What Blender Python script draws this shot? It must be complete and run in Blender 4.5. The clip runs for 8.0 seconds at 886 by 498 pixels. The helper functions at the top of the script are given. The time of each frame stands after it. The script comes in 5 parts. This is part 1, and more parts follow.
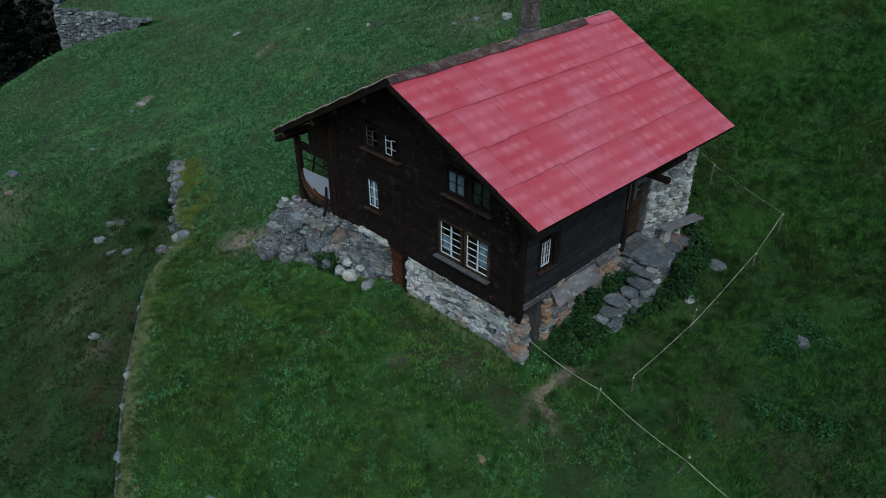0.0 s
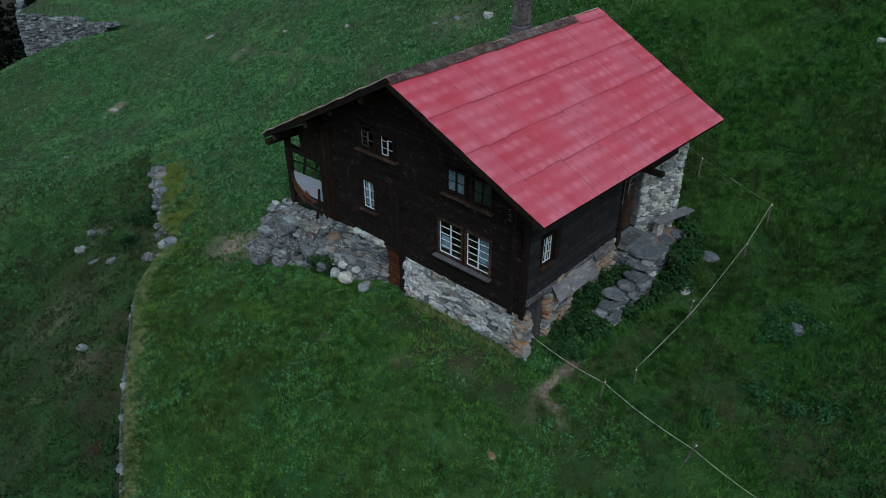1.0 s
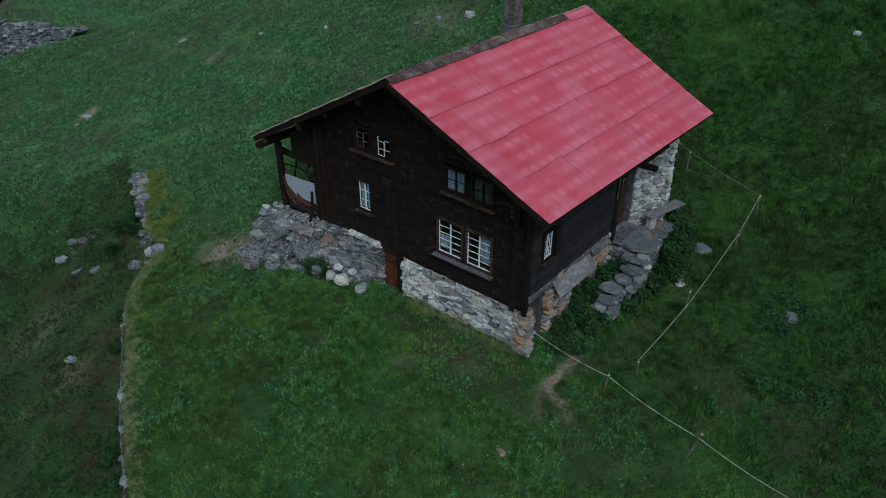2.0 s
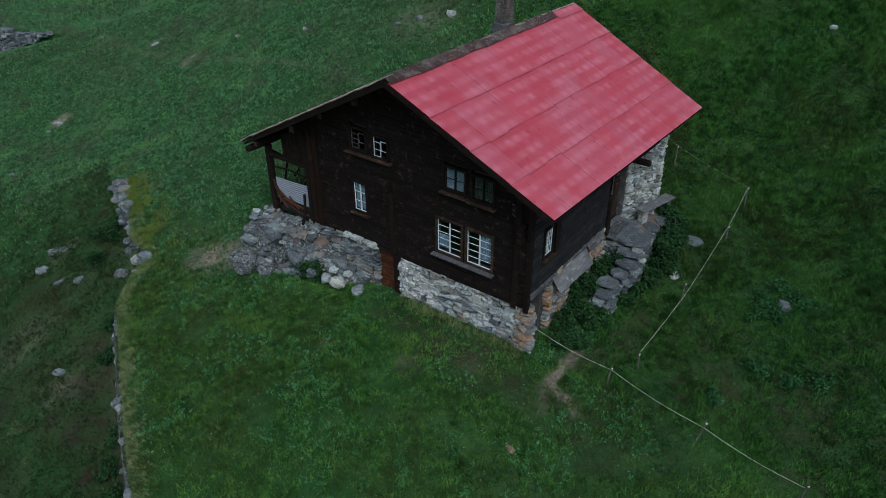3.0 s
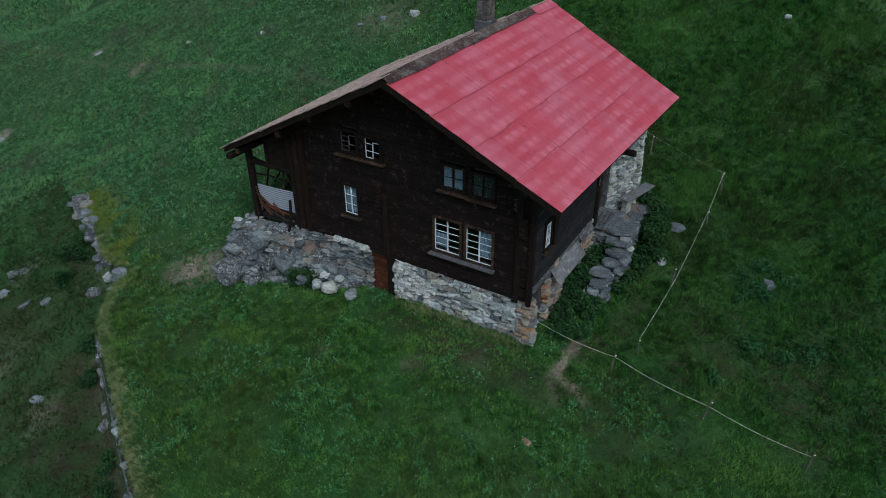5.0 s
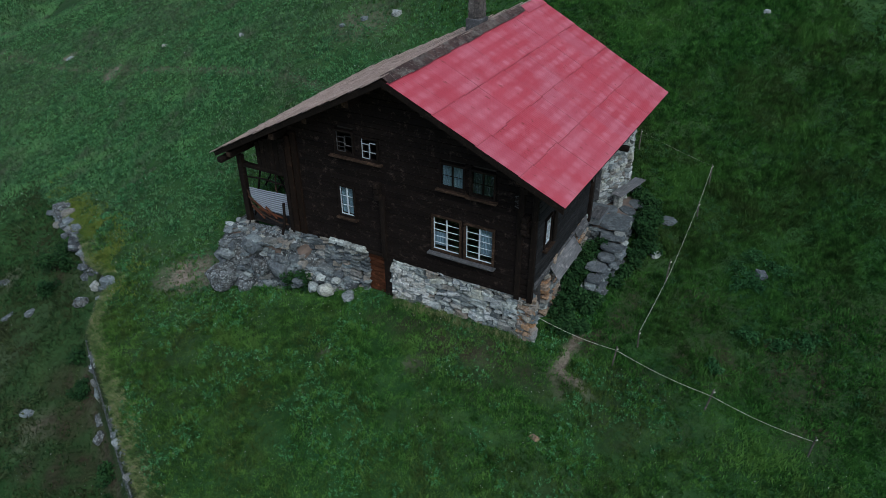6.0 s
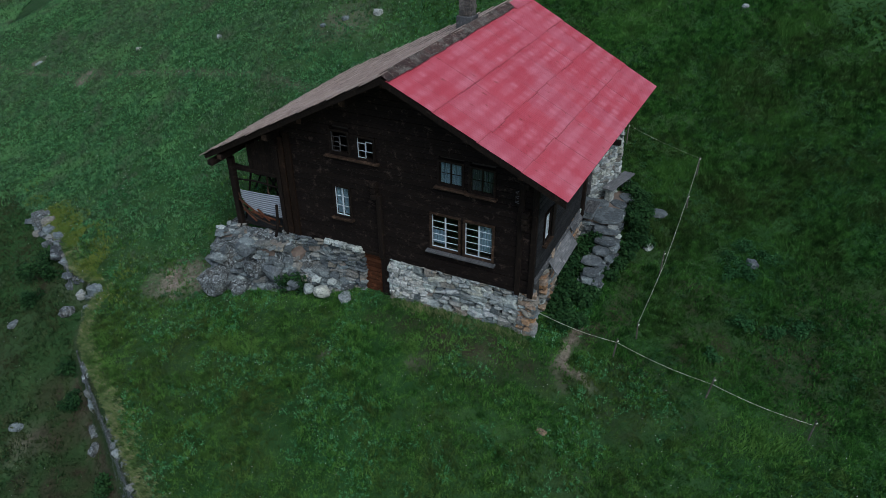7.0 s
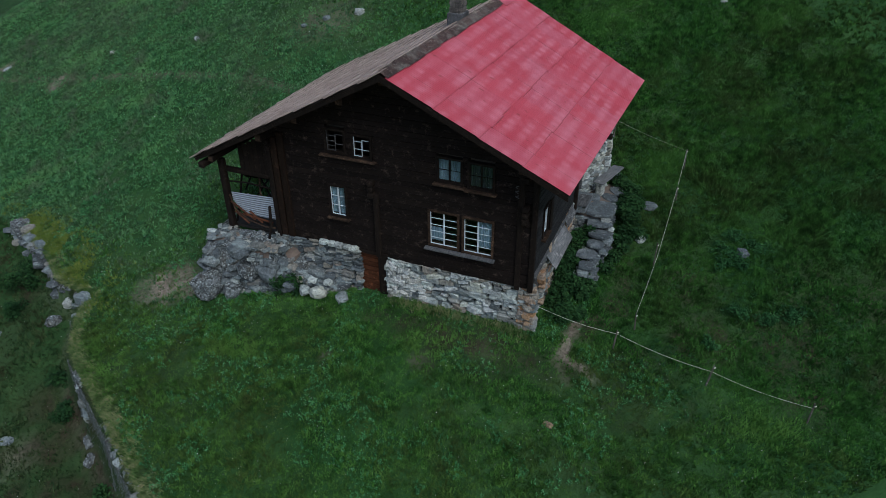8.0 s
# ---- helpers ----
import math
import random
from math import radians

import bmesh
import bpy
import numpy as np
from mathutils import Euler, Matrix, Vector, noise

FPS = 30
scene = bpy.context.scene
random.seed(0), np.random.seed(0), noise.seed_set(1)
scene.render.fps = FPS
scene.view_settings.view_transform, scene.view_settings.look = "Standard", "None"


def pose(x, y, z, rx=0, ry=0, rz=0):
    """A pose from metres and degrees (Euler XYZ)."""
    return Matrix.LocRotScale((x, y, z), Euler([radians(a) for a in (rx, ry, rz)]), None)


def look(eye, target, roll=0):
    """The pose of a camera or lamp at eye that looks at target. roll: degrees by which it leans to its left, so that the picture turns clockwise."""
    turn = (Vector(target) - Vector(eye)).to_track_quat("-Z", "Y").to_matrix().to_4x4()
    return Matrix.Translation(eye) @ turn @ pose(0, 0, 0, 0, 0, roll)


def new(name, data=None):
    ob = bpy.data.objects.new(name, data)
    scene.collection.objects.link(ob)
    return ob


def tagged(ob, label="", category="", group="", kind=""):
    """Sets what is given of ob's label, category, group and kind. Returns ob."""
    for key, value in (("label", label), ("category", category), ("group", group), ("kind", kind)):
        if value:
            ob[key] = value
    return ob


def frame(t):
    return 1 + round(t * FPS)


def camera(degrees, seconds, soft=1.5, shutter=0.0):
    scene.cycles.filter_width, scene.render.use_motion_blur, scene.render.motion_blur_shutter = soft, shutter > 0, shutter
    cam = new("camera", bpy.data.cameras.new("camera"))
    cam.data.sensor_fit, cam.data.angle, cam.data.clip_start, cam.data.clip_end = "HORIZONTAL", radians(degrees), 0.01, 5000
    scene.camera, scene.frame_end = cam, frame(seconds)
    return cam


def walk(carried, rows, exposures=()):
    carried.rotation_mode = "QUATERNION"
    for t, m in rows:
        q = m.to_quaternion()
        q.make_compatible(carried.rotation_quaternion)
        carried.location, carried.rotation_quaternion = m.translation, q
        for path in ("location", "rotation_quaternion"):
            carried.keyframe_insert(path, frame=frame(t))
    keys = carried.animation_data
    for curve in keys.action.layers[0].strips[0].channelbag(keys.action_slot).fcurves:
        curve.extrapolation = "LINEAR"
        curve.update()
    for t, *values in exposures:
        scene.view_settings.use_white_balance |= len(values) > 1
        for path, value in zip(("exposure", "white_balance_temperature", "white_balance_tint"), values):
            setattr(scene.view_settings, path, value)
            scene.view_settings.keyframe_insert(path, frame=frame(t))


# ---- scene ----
cam = camera(65.6, 8.0, soft=0.65)
METRES, EYE, TILT, LEAN, TURN = 7.0, 15.0, -32.0, 0.0, 0.0
ROWS = [
    (0.0, 0.0, 0.0, 0.0, 0.0, 0.0, -0.0),
    (0.5, -0.0657, -0.0006, -0.0032, -1.24, 0.01, 0.8),
    (1.0, -0.1308, 0.0006, -0.0056, -2.49, 0.02, 1.61),
    (1.5, -0.1954, 0.003, -0.0058, -3.72, -0.01, 2.42),
    (3.0, -0.3859, 0.0228, 0.0028, -7.41, -0.26, 4.77),
    (3.5, -0.4475, 0.0314, 0.0058, -8.65, -0.35, 5.56),
    (4.0, -0.508, 0.0424, 0.0087, -9.85, -0.46, 6.32),
    (4.5, -0.5675, 0.0546, 0.0137, -11.06, -0.58, 7.08),
    (6.0, -0.743, 0.1004, 0.0333, -14.64, -1.07, 9.31),
    (6.5, -0.8011, 0.1188, 0.0399, -15.88, -1.29, 10.06),
    (7.0, -0.8597, 0.1375, 0.044, -17.12, -1.49, 10.8),
    (7.5, -0.9177, 0.1567, 0.0467, -18.35, -1.69, 11.53),
    (8.0, -0.9751, 0.1778, 0.0503, -19.6, -1.9, 12.25),
]
walk(cam, [(t, pose(0, 0, EYE, TILT, LEAN, TURN) @ pose(METRES * x, METRES * y, METRES * z, 90 + pitch, roll, yaw)) for t, x, y, z, yaw, pitch, roll in ROWS],
     exposures=[(0.0, 0.27), (3.0, 0.32), (5.0, 0.35), (8.0, 0.36)])

# ---- light ----
world = bpy.data.worlds.new("overcast_evening")
scene.world = world
world.use_nodes = True
wn = world.node_tree
sky = wn.nodes.new("ShaderNodeTexSky")
sky.sky_type, sky.sun_disc = "NISHITA", False
sky.sun_elevation, sky.sun_rotation = radians(50), radians(176)
sky.air_density, sky.dust_density = 1.0, 1.5
wn.nodes["Background"].inputs["Strength"].default_value = 0.09
wn.links.new(sky.outputs["Color"], wn.nodes["Background"].inputs["Color"])
sun = new("sun", bpy.data.lights.new("sun", "SUN"))
sun.data.energy, sun.data.angle, sun.data.color = 1.3, radians(30), (0.93, 0.98, 1.0)
sun.matrix_world = look((3, -22, 50), (0, 18, 2))


# ---- materials ----
def nodes_of(name):
    m = bpy.data.materials.new(name)
    m.use_nodes = True
    return m, m.node_tree, m.node_tree.nodes["Principled BSDF"]


def ramp(nt, fac, stops):
    r = nt.nodes.new("ShaderNodeValToRGB")
    el = r.color_ramp.elements
    while len(el) < len(stops):
        el.new(0.5)
    for e, (p, c) in zip(el, stops):
        e.position, e.color = p, (*c, 1)
    nt.links.new(fac, r.inputs["Fac"])
    return r.outputs["Color"]


def noise_tex(nt, scale, detail=4.0, stretch=(1, 1, 1), coord="Object", rough=0.55):
    tc = nt.nodes.new("ShaderNodeTexCoord")
    mp = nt.nodes.new("ShaderNodeMapping")
    mp.inputs["Scale"].default_value = stretch
    n = nt.nodes.new("ShaderNodeTexNoise")
    n.inputs["Scale"].default_value, n.inputs["Detail"].default_value, n.inputs["Roughness"].default_value = scale, detail, rough
    nt.links.new(tc.outputs[coord], mp.inputs["Vector"])
    nt.links.new(mp.outputs["Vector"], n.inputs["Vector"])
    return n.outputs["Fac"]


def world_noise(nt, scale, detail=4.0, rough=0.55, stretch=(1, 1, 1)):
    g = nt.nodes.new("ShaderNodeNewGeometry")
    mp = nt.nodes.new("ShaderNodeMapping")
    mp.inputs["Scale"].default_value = stretch
    n = nt.nodes.new("ShaderNodeTexNoise")
    n.inputs["Scale"].default_value, n.inputs["Detail"].default_value, n.inputs["Roughness"].default_value = scale, detail, rough
    nt.links.new(g.outputs["Position"], mp.inputs["Vector"])
    nt.links.new(mp.outputs["Vector"], n.inputs["Vector"])
    return n.outputs["Fac"]


def mix(nt, fac, a, b, mode="MIX"):
    n = nt.nodes.new("ShaderNodeMix")
    n.data_type, n.blend_type = "RGBA", mode
    for sock, val in ((n.inputs["Factor"], fac), (n.inputs["A"], a), (n.inputs["B"], b)):
        if isinstance(val, (int, float)):
            sock.default_value = val
        elif isinstance(val, tuple):
            sock.default_value = (*val, 1)
        else:
            nt.links.new(val, sock)
    return n.outputs["Result"]


def rescale(nt, v, a, b, c=0.0, d=1.0):
    n = nt.nodes.new("ShaderNodeMapRange")
    for key, val in zip(("From Min", "From Max", "To Min", "To Max"), (a, b, c, d)):
        n.inputs[key].default_value = val
    nt.links.new(v, n.inputs["Value"])
    return n.outputs["Result"]


def bump(nt, bsdf, h, strength=0.4, dist=0.02):
    b = nt.nodes.new("ShaderNodeBump")
    b.inputs["Strength"].default_value, b.inputs["Distance"].default_value = strength, dist
    nt.links.new(h, b.inputs["Height"])
    nt.links.new(b.outputs["Normal"], bsdf.inputs["Normal"])


def piece_random(nt):
    return nt.nodes.new("ShaderNodeObjectInfo").outputs["Random"]


def island_random(nt):
    return nt.nodes.new("ShaderNodeNewGeometry").outputs["Random Per Island"]


def stone_material(name, tones, lichen=(0.30, 0.31, 0.30), amount=0.35, grain=9.0, rough=0.9):
    m, nt, p = nodes_of(name)
    base = ramp(nt, piece_random(nt), [(i / max(1, len(tones) - 1), c) for i, c in enumerate(tones)])
    n1, n2, n3 = world_noise(nt, grain, 6, 0.7), world_noise(nt, 2.2, 3), world_noise(nt, 38, 3)
    c = mix(nt, rescale(nt, n1, 0.40, 0.60), mix(nt, 0.45, base, (0.022, 0.024, 0.027)), base)
    c = mix(nt, rescale(nt, n2, 0.5, 0.72, 0, amount), c, lichen)
    c = mix(nt, rescale(nt, n3, 0.45, 0.7, 0, 0.45), c, (0.03, 0.032, 0.033))
    c = mix(nt, 1.0, c, (0.95, 1.01, 1.03), "MULTIPLY")
    n4 = world_noise(nt, 17, 4, 0.7)
    c = mix(nt, rescale(nt, n4, 0.57, 0.66, 0, 0.5), c, tuple(min(0.6, v * 1.25) for v in lichen))
    c = mix(nt, rescale(nt, n4, 0.43, 0.34, 0, 0.7), c, (0.02, 0.022, 0.022))
    nt.links.new(c, p.inputs["Base Color"])
    p.inputs["Roughness"].default_value = rough
    bump(nt, p, n1, 0.9, 0.06)
    return m


def wood_material(name, dark, light, along=(1.5, 14, 14), rough=0.75, vary=0.5, stain=None, wear=0.55, worn_to=None):
    m, nt, p = nodes_of(name)
    g1 = noise_tex(nt, 3.0, 6, along)
    g2 = world_noise(nt, 1.6, 4, 0.65)
    c = ramp(nt, g1, [(0.3, dark), (0.7, light)])
    c = mix(nt, rescale(nt, piece_random(nt), 0, 1, 0, vary), c, tuple(v * 0.45 for v in dark))
    c = mix(nt, rescale(nt, g2, 0.45, 0.7, 0, 0.6), c, stain or tuple(v * 0.6 for v in dark))
    worn = world_noise(nt, 4.0, 7, 0.8, (1, 1, 1.2))
    c = mix(nt, rescale(nt, worn, 0.55, 0.70, 0, wear), c, worn_to or tuple(min(0.5, v * 3.2) for v in light))
    nt.links.new(c, p.inputs["Base Color"])
    p.inputs["Roughness"].default_value = rough
    p.inputs["Specular IOR Level"].default_value = 0.12
    bump(nt, p, g1, 0.5, 0.015)
    return m


def plain_material(name, colour, rough=0.6, metal=0.0, dirt=0.35, scale=6.0):
    m, nt, p = nodes_of(name)
    n = world_noise(nt, scale, 5, 0.65)
    c = mix(nt, rescale(nt, n, 0.45, 0.75, 0, dirt), colour, tuple(v * 0.4 for v in colour))
    nt.links.new(c, p.inputs["Base Color"])
    p.inputs["Roughness"].default_value, p.inputs["Metallic"].default_value = rough, metal
    bump(nt, p, n, 0.15, 0.01)
    return m


STONE = stone_material("grey_gneiss", [(0.059, 0.070, 0.074), (0.257, 0.310, 0.322), (0.082, 0.100, 0.105), (0.468, 0.521, 0.509), (0.140, 0.167, 0.174), (0.36, 0.32, 0.26), (0.563, 0.608, 0.583), (0.30, 0.235, 0.185), (0.187, 0.224, 0.229), (0.40, 0.40, 0.37), (0.24, 0.25, 0.24)])
STONE_WARM = stone_material("rusty_stone", [(0.44, 0.20, 0.085), (0.34, 0.29, 0.23), (0.48, 0.25, 0.11), (0.30, 0.30, 0.29), (0.42, 0.36, 0.28)])
STONE_PALE = stone_material("limewashed_stone", [(0.414, 0.463, 0.457), (0.667, 0.725, 0.699), (0.575, 0.575, 0.483), (0.287, 0.325, 0.330), (0.736, 0.750, 0.750)], (0.713, 0.750, 0.750), 0.5)
STONE_DARK = stone_material("dark_rubble_stone", [(0.046, 0.054, 0.060), (0.182, 0.220, 0.234), (0.065, 0.075, 0.082), (0.325, 0.376, 0.383), (0.104, 0.116, 0.119)], (0.468, 0.554, 0.554), 0.5)
STONE_BLUE = stone_material("blue_grey_slab", [(0.060, 0.076, 0.086), (0.10, 0.12, 0.132), (0.15, 0.172, 0.186)], (0.27, 0.30, 0.315), 0.65)
BRICKISH = stone_material("sooty_brown_masonry", [(0.07, 0.058, 0.052), (0.13, 0.108, 0.096), (0.17, 0.15, 0.135)], (0.2, 0.18, 0.165), 0.3)
MORTAR = plain_material("earthy_mortar", (0.03, 0.029, 0.028), 0.95, 0, 0.7, 9)
LOG = wood_material("sun_burnt_logs", (0.0074, 0.0058, 0.0053), (0.0180, 0.0126, 0.0108), (1.2, 1.2, 12), 0.85, 0.6, (0.0045, 0.0032, 0.0030), 0.95, (0.085, 0.062, 0.052))
LOG_GREY = wood_material("weathered_grey_logs", (0.012, 0.0135, 0.015), (0.045, 0.048, 0.052), (1.0, 1.0, 14), 0.85, 0.6, None, 0.5, (0.10, 0.105, 0.11))
BEAM = wood_material("blackened_beam", (0.0085, 0.0066, 0.006), (0.022, 0.0155, 0.012), (6, 6, 1.5))
DOOR_WOOD = wood_material("reddish_brown_boards", (0.045, 0.016, 0.008), (0.12, 0.045, 0.022), (1.2, 1.2, 14), 0.7, 0.4)
BEAM_GREY = wood_material("silvered_sill_beam", (0.05, 0.054, 0.06), (0.15, 0.158, 0.165), (1.0, 8, 14), 0.85, 0.3)
BROWN_BOARD = wood_material("dark_brown_board", (0.009, 0.0055, 0.004), (0.026, 0.015, 0.010), (8, 8, 1.5))
GREY_WOOD = wood_material("silvered_boards", (0.10, 0.108, 0.116), (0.23, 0.24, 0.25), (1.2, 12, 12), 0.85, 0.3)
DARK_DOOR = wood_material("dark_grey_door_boards", (0.03, 0.032, 0.034), (0.075, 0.078, 0.08), (12, 12, 1.2))
BARE_WOOD = wood_material("worn_brown_casing", (0.018, 0.012, 0.009), (0.085, 0.055, 0.038), (3, 3, 9))
WHITE = plain_material("flaking_white_paint", (0.54, 0.63, 0.70), 0.55, 0, 0.5, 14)
# added sheet that stands in for the dim room behind one window
PANE_DARK = plain_material("dark_pane_backing", (0.035, 0.05, 0.065), 0.9, 0, 0.4, 9)
# curtain cloth; its blue tint also stands in for sky reflected in panes
CURTAIN = plain_material("pale_curtain", (0.16, 0.25, 0.32), 0.9, 0, 0.3, 9)
IRON = plain_material("old_iron", (0.12, 0.11, 0.1), 0.5, 0.8, 0.5, 20)
WIRE = plain_material("pale_fence_tape", (0.66, 0.68, 0.58), 0.6, 0, 0.1)
POST = wood_material("grey_fence_stake", (0.08, 0.075, 0.065), (0.2, 0.19, 0.17), (10, 10, 2))
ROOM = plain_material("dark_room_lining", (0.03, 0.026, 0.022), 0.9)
LIME = stone_material("old_limewash", [(0.55, 0.56, 0.55), (0.70, 0.70, 0.68), (0.62, 0.60, 0.55)], (0.75, 0.75, 0.73), 0.6)
MORTAR_PALE = plain_material("lime_mortar", (0.30, 0.29, 0.27), 0.95, 0, 0.6, 9)
EARTH = plain_material("dry_earth", (0.16, 0.125, 0.105), 0.95, 0, 0.6, 5)


def rock_face_material():
    m, nt, p = nodes_of("lichen_speckled_rock")
    g = nt.nodes.new("ShaderNodeNewGeometry")
    vo = nt.nodes.new("ShaderNodeTexVoronoi")
    vo.feature = "DISTANCE_TO_EDGE"
    vo.inputs["Scale"].default_value = 3.4
    warp = nt.nodes.new("ShaderNodeMapping")
    warp.inputs["Scale"].default_value = (1, 1, 1.9)
    wn3 = nt.nodes.new("ShaderNodeTexNoise")
    wn3.inputs["Scale"].default_value, wn3.inputs["Detail"].default_value = 3.0, 4.0
    nt.links.new(g.outputs["Position"], wn3.inputs["Vector"])
    nt.links.new(mix(nt, 0.45, g.outputs["Position"], wn3.outputs["Color"], "ADD"), warp.inputs["Vector"])
    nt.links.new(warp.outputs["Vector"], vo.inputs["Vector"])
    crack = rescale(nt, vo.outputs["Distance"], 0.0, 0.07, 0.35, 1.0)
    n1, n2, n3 = world_noise(nt, 7, 6, 0.7), world_noise(nt, 1.5, 3), world_noise(nt, 16, 5, 0.7)
    c = ramp(nt, n1, [(0.35, (0.04, 0.046, 0.05)), (0.6, (0.15, 0.175, 0.185)), (0.72, (0.24, 0.27, 0.275))])
    c = mix(nt, rescale(nt, n3, 0.52, 0.62, 0, 0.85), c, (0.46, 0.53, 0.54))
    c = mix(nt, rescale(nt, n2, 0.52, 0.7, 0, 0.6), c, (0.10, 0.09, 0.07))
    c = mix(nt, crack, (0.015, 0.016, 0.016), c)
    nt.links.new(c, p.inputs["Base Color"])
    p.inputs["Roughness"].default_value = 0.95
    both = mix(nt, 0.4, crack, n1)
    bump(nt, p, both, 1.0, 0.12)
    return m


ROCKFACE = rock_face_material()


def glass_material():
    m, nt, p = nodes_of("old_window_glass")
    p.inputs["Base Color"].default_value = (0.9, 0.95, 0.96, 1)
    p.inputs["Roughness"].default_value = 0.03
    p.inputs["Transmission Weight"].default_value = 1.0
    p.inputs["IOR"].default_value = 1.45
    return m


GLASS = glass_material()


def mul(nt, a, b):
    k = nt.nodes.new("ShaderNodeMath")
    k.operation = "MULTIPLY"
    nt.links.new(a, k.inputs[0])
    nt.links.new(b, k.inputs[1])
    return k.outputs[0]


def red_metal():
    m, nt, p = nodes_of("faded_red_corrugated_iron")
    geo = nt.nodes.new("ShaderNodeUVMap")
    mp = nt.nodes.new("ShaderNodeMapping")
    nt.links.new(geo.outputs["UV"], mp.inputs["Vector"])

    def uvnoise(scale, stretch, detail=3):
        q = nt.nodes.new("ShaderNodeMapping")
        q.inputs["Scale"].default_value = stretch
        n = nt.nodes.new("ShaderNodeTexNoise")
        n.inputs["Scale"].default_value, n.inputs["Detail"].default_value = scale, detail
        nt.links.new(geo.outputs["UV"], q.inputs["Vector"])
        nt.links.new(q.outputs["Vector"], n.inputs["Vector"])
        return n.outputs["Fac"]

    # chalky fading between the battens, broken up along the slope; overlap shade painted dark in the laps
    cells = uvnoise(1.0, (0.9, 1.0, 1), 3)
    wander = uvnoise(1.0, (2.2, 2.6, 1), 4)
    broad = uvnoise(1.0, (0.4, 0.5, 1), 3)
    fine = uvnoise(1.0, (26, 3, 1), 4)
    rust = uvnoise(1.0, (5, 3, 1), 6)
    sep = nt.nodes.new("ShaderNodeSeparateXYZ")
    nt.links.new(geo.outputs["UV"], sep.inputs["Vector"])

    def wave(sock, per, sharp):
        k = nt.nodes.new("ShaderNodeMath")
        k.operation = "MULTIPLY"
        k.inputs[1].default_value = 2 * math.pi / per
        nt.links.new(sock, k.inputs[0])
        q = nt.nodes.new("ShaderNodeMath")
        q.operation = "SINE"
        nt.links.new(k.outputs[0], q.inputs[0])
        return rescale(nt, q.outputs[0], -sharp, sharp)

    batten, rafter = wave(sep.outputs["Y"], 0.475, 0.75), wave(sep.outputs["X"], 0.41, 0.75)
    both = nt.nodes.new("ShaderNodeMath")
    both.operation = "MULTIPLY"
    nt.links.new(batten, both.inputs[0])
    nt.links.new(rafter, both.inputs[1])
    blocks = mix(nt, rescale(nt, wander, 0.42, 0.58, 0.1, 0.55), mix(nt, 0.55, both.outputs[0], batten), wander)
    chalk = nt.nodes.new("ShaderNodeMath")
    chalk.operation = "MULTIPLY"
    nt.links.new(rescale(nt, blocks, 0.15, 0.95, 0.1, 1.0), chalk.inputs[0])
    nt.links.new(rescale(nt, cells, 0.36, 0.62, 0.15, 0.85), chalk.inputs[1])
    tone = ramp(nt, piece_random(nt), [(0.0, (0.43, 0.050, 0.074)), (0.5, (0.48, 0.066, 0.094)), (1.0, (0.45, 0.082, 0.118))])
    c = mix(nt, chalk.outputs[0], tone, (0.60, 0.19, 0.245))
    c = mix(nt, rescale(nt, broad, 0.5, 0.68, 0, 0.4), c, (0.53, 0.18, 0.235))
    c = mix(nt, rescale(nt, fine, 0.45, 0.75, 0, 0.25), c, (0.38, 0.045, 0.062))
    c = mix(nt, rescale(nt, rust, 0.64, 0.72, 0, 0.6), c, (0.20, 0.04, 0.035))
    lap = nt.nodes.new("ShaderNodeAttribute")
    lap.attribute_name = "lap"
    c = mix(nt, mul(nt, lap.outputs["Fac"], rescale(nt, cells, 0.35, 0.6, 0.15, 1.0)), c, (0.15, 0.025, 0.03))
    nt.links.new(c, p.inputs["Base Color"])
    p.inputs["Roughness"].default_value = 0.5
    p.inputs["Specular IOR Level"].default_value = 0.35
    bump(nt, p, cells, 0.08, 0.02)
    return m


RED = red_metal()


def zinc_metal():
    m, nt, p = nodes_of("galvanised_sheet")
    n = world_noise(nt, 6, 5, 0.65)
    at = nt.nodes.new("ShaderNodeAttribute")
    at.attribute_name = "groove_shade"
    c = mix(nt, rescale(nt, n, 0.4, 0.75, 0, 0.4), (0.40, 0.46, 0.52), (0.24, 0.26, 0.29))
    # valleys of the corrugation mixed darker: their shade is in the colour
    c = mix(nt, at.outputs["Fac"], c, (0.045, 0.05, 0.06))
    nt.links.new(c, p.inputs["Base Color"])
    p.inputs["Roughness"].default_value, p.inputs["Metallic"].default_value = 0.5, 0.3
    return m


ZINC = zinc_metal()
SHINGLE = wood_material("weathered_roof_boards", (0.29, 0.225, 0.20), (0.60, 0.50, 0.45), (9, 1.5, 9), 0.85, 0.25, (0.20, 0.15, 0.13), 0.1)
RIDGE = stone_material("brown_ridge_plate", [(0.13, 0.07, 0.062), (0.22, 0.125, 0.11), (0.28, 0.19, 0.165)], (0.50, 0.46, 0.40), 0.7, 5, 0.7)


def turf_material():
    m, nt, p = nodes_of("mountain_turf")
    big, mid, small = world_noise(nt, 0.13, 3), world_noise(nt, 0.9, 5, 0.65), world_noise(nt, 9, 5, 0.7)
    green = ramp(nt, mid, [(0.3, (0.014, 0.045, 0.014)), (0.55, (0.027, 0.084, 0.025)), (0.75, (0.050, 0.120, 0.036))])
    dry = mix(nt, small, (0.075, 0.095, 0.046), (0.045, 0.075, 0.035))
    c = mix(nt, rescale(nt, big, 0.45, 0.68, 0, 0.45), green, dry)
    at = nt.nodes.new("ShaderNodeAttribute")
    at.attribute_name = "bare"
    soil = mix(nt, rescale(nt, small, 0.35, 0.65), (0.13, 0.105, 0.08), (0.33, 0.29, 0.24))
    c = mix(nt, at.outputs["Fac"], c, soil)
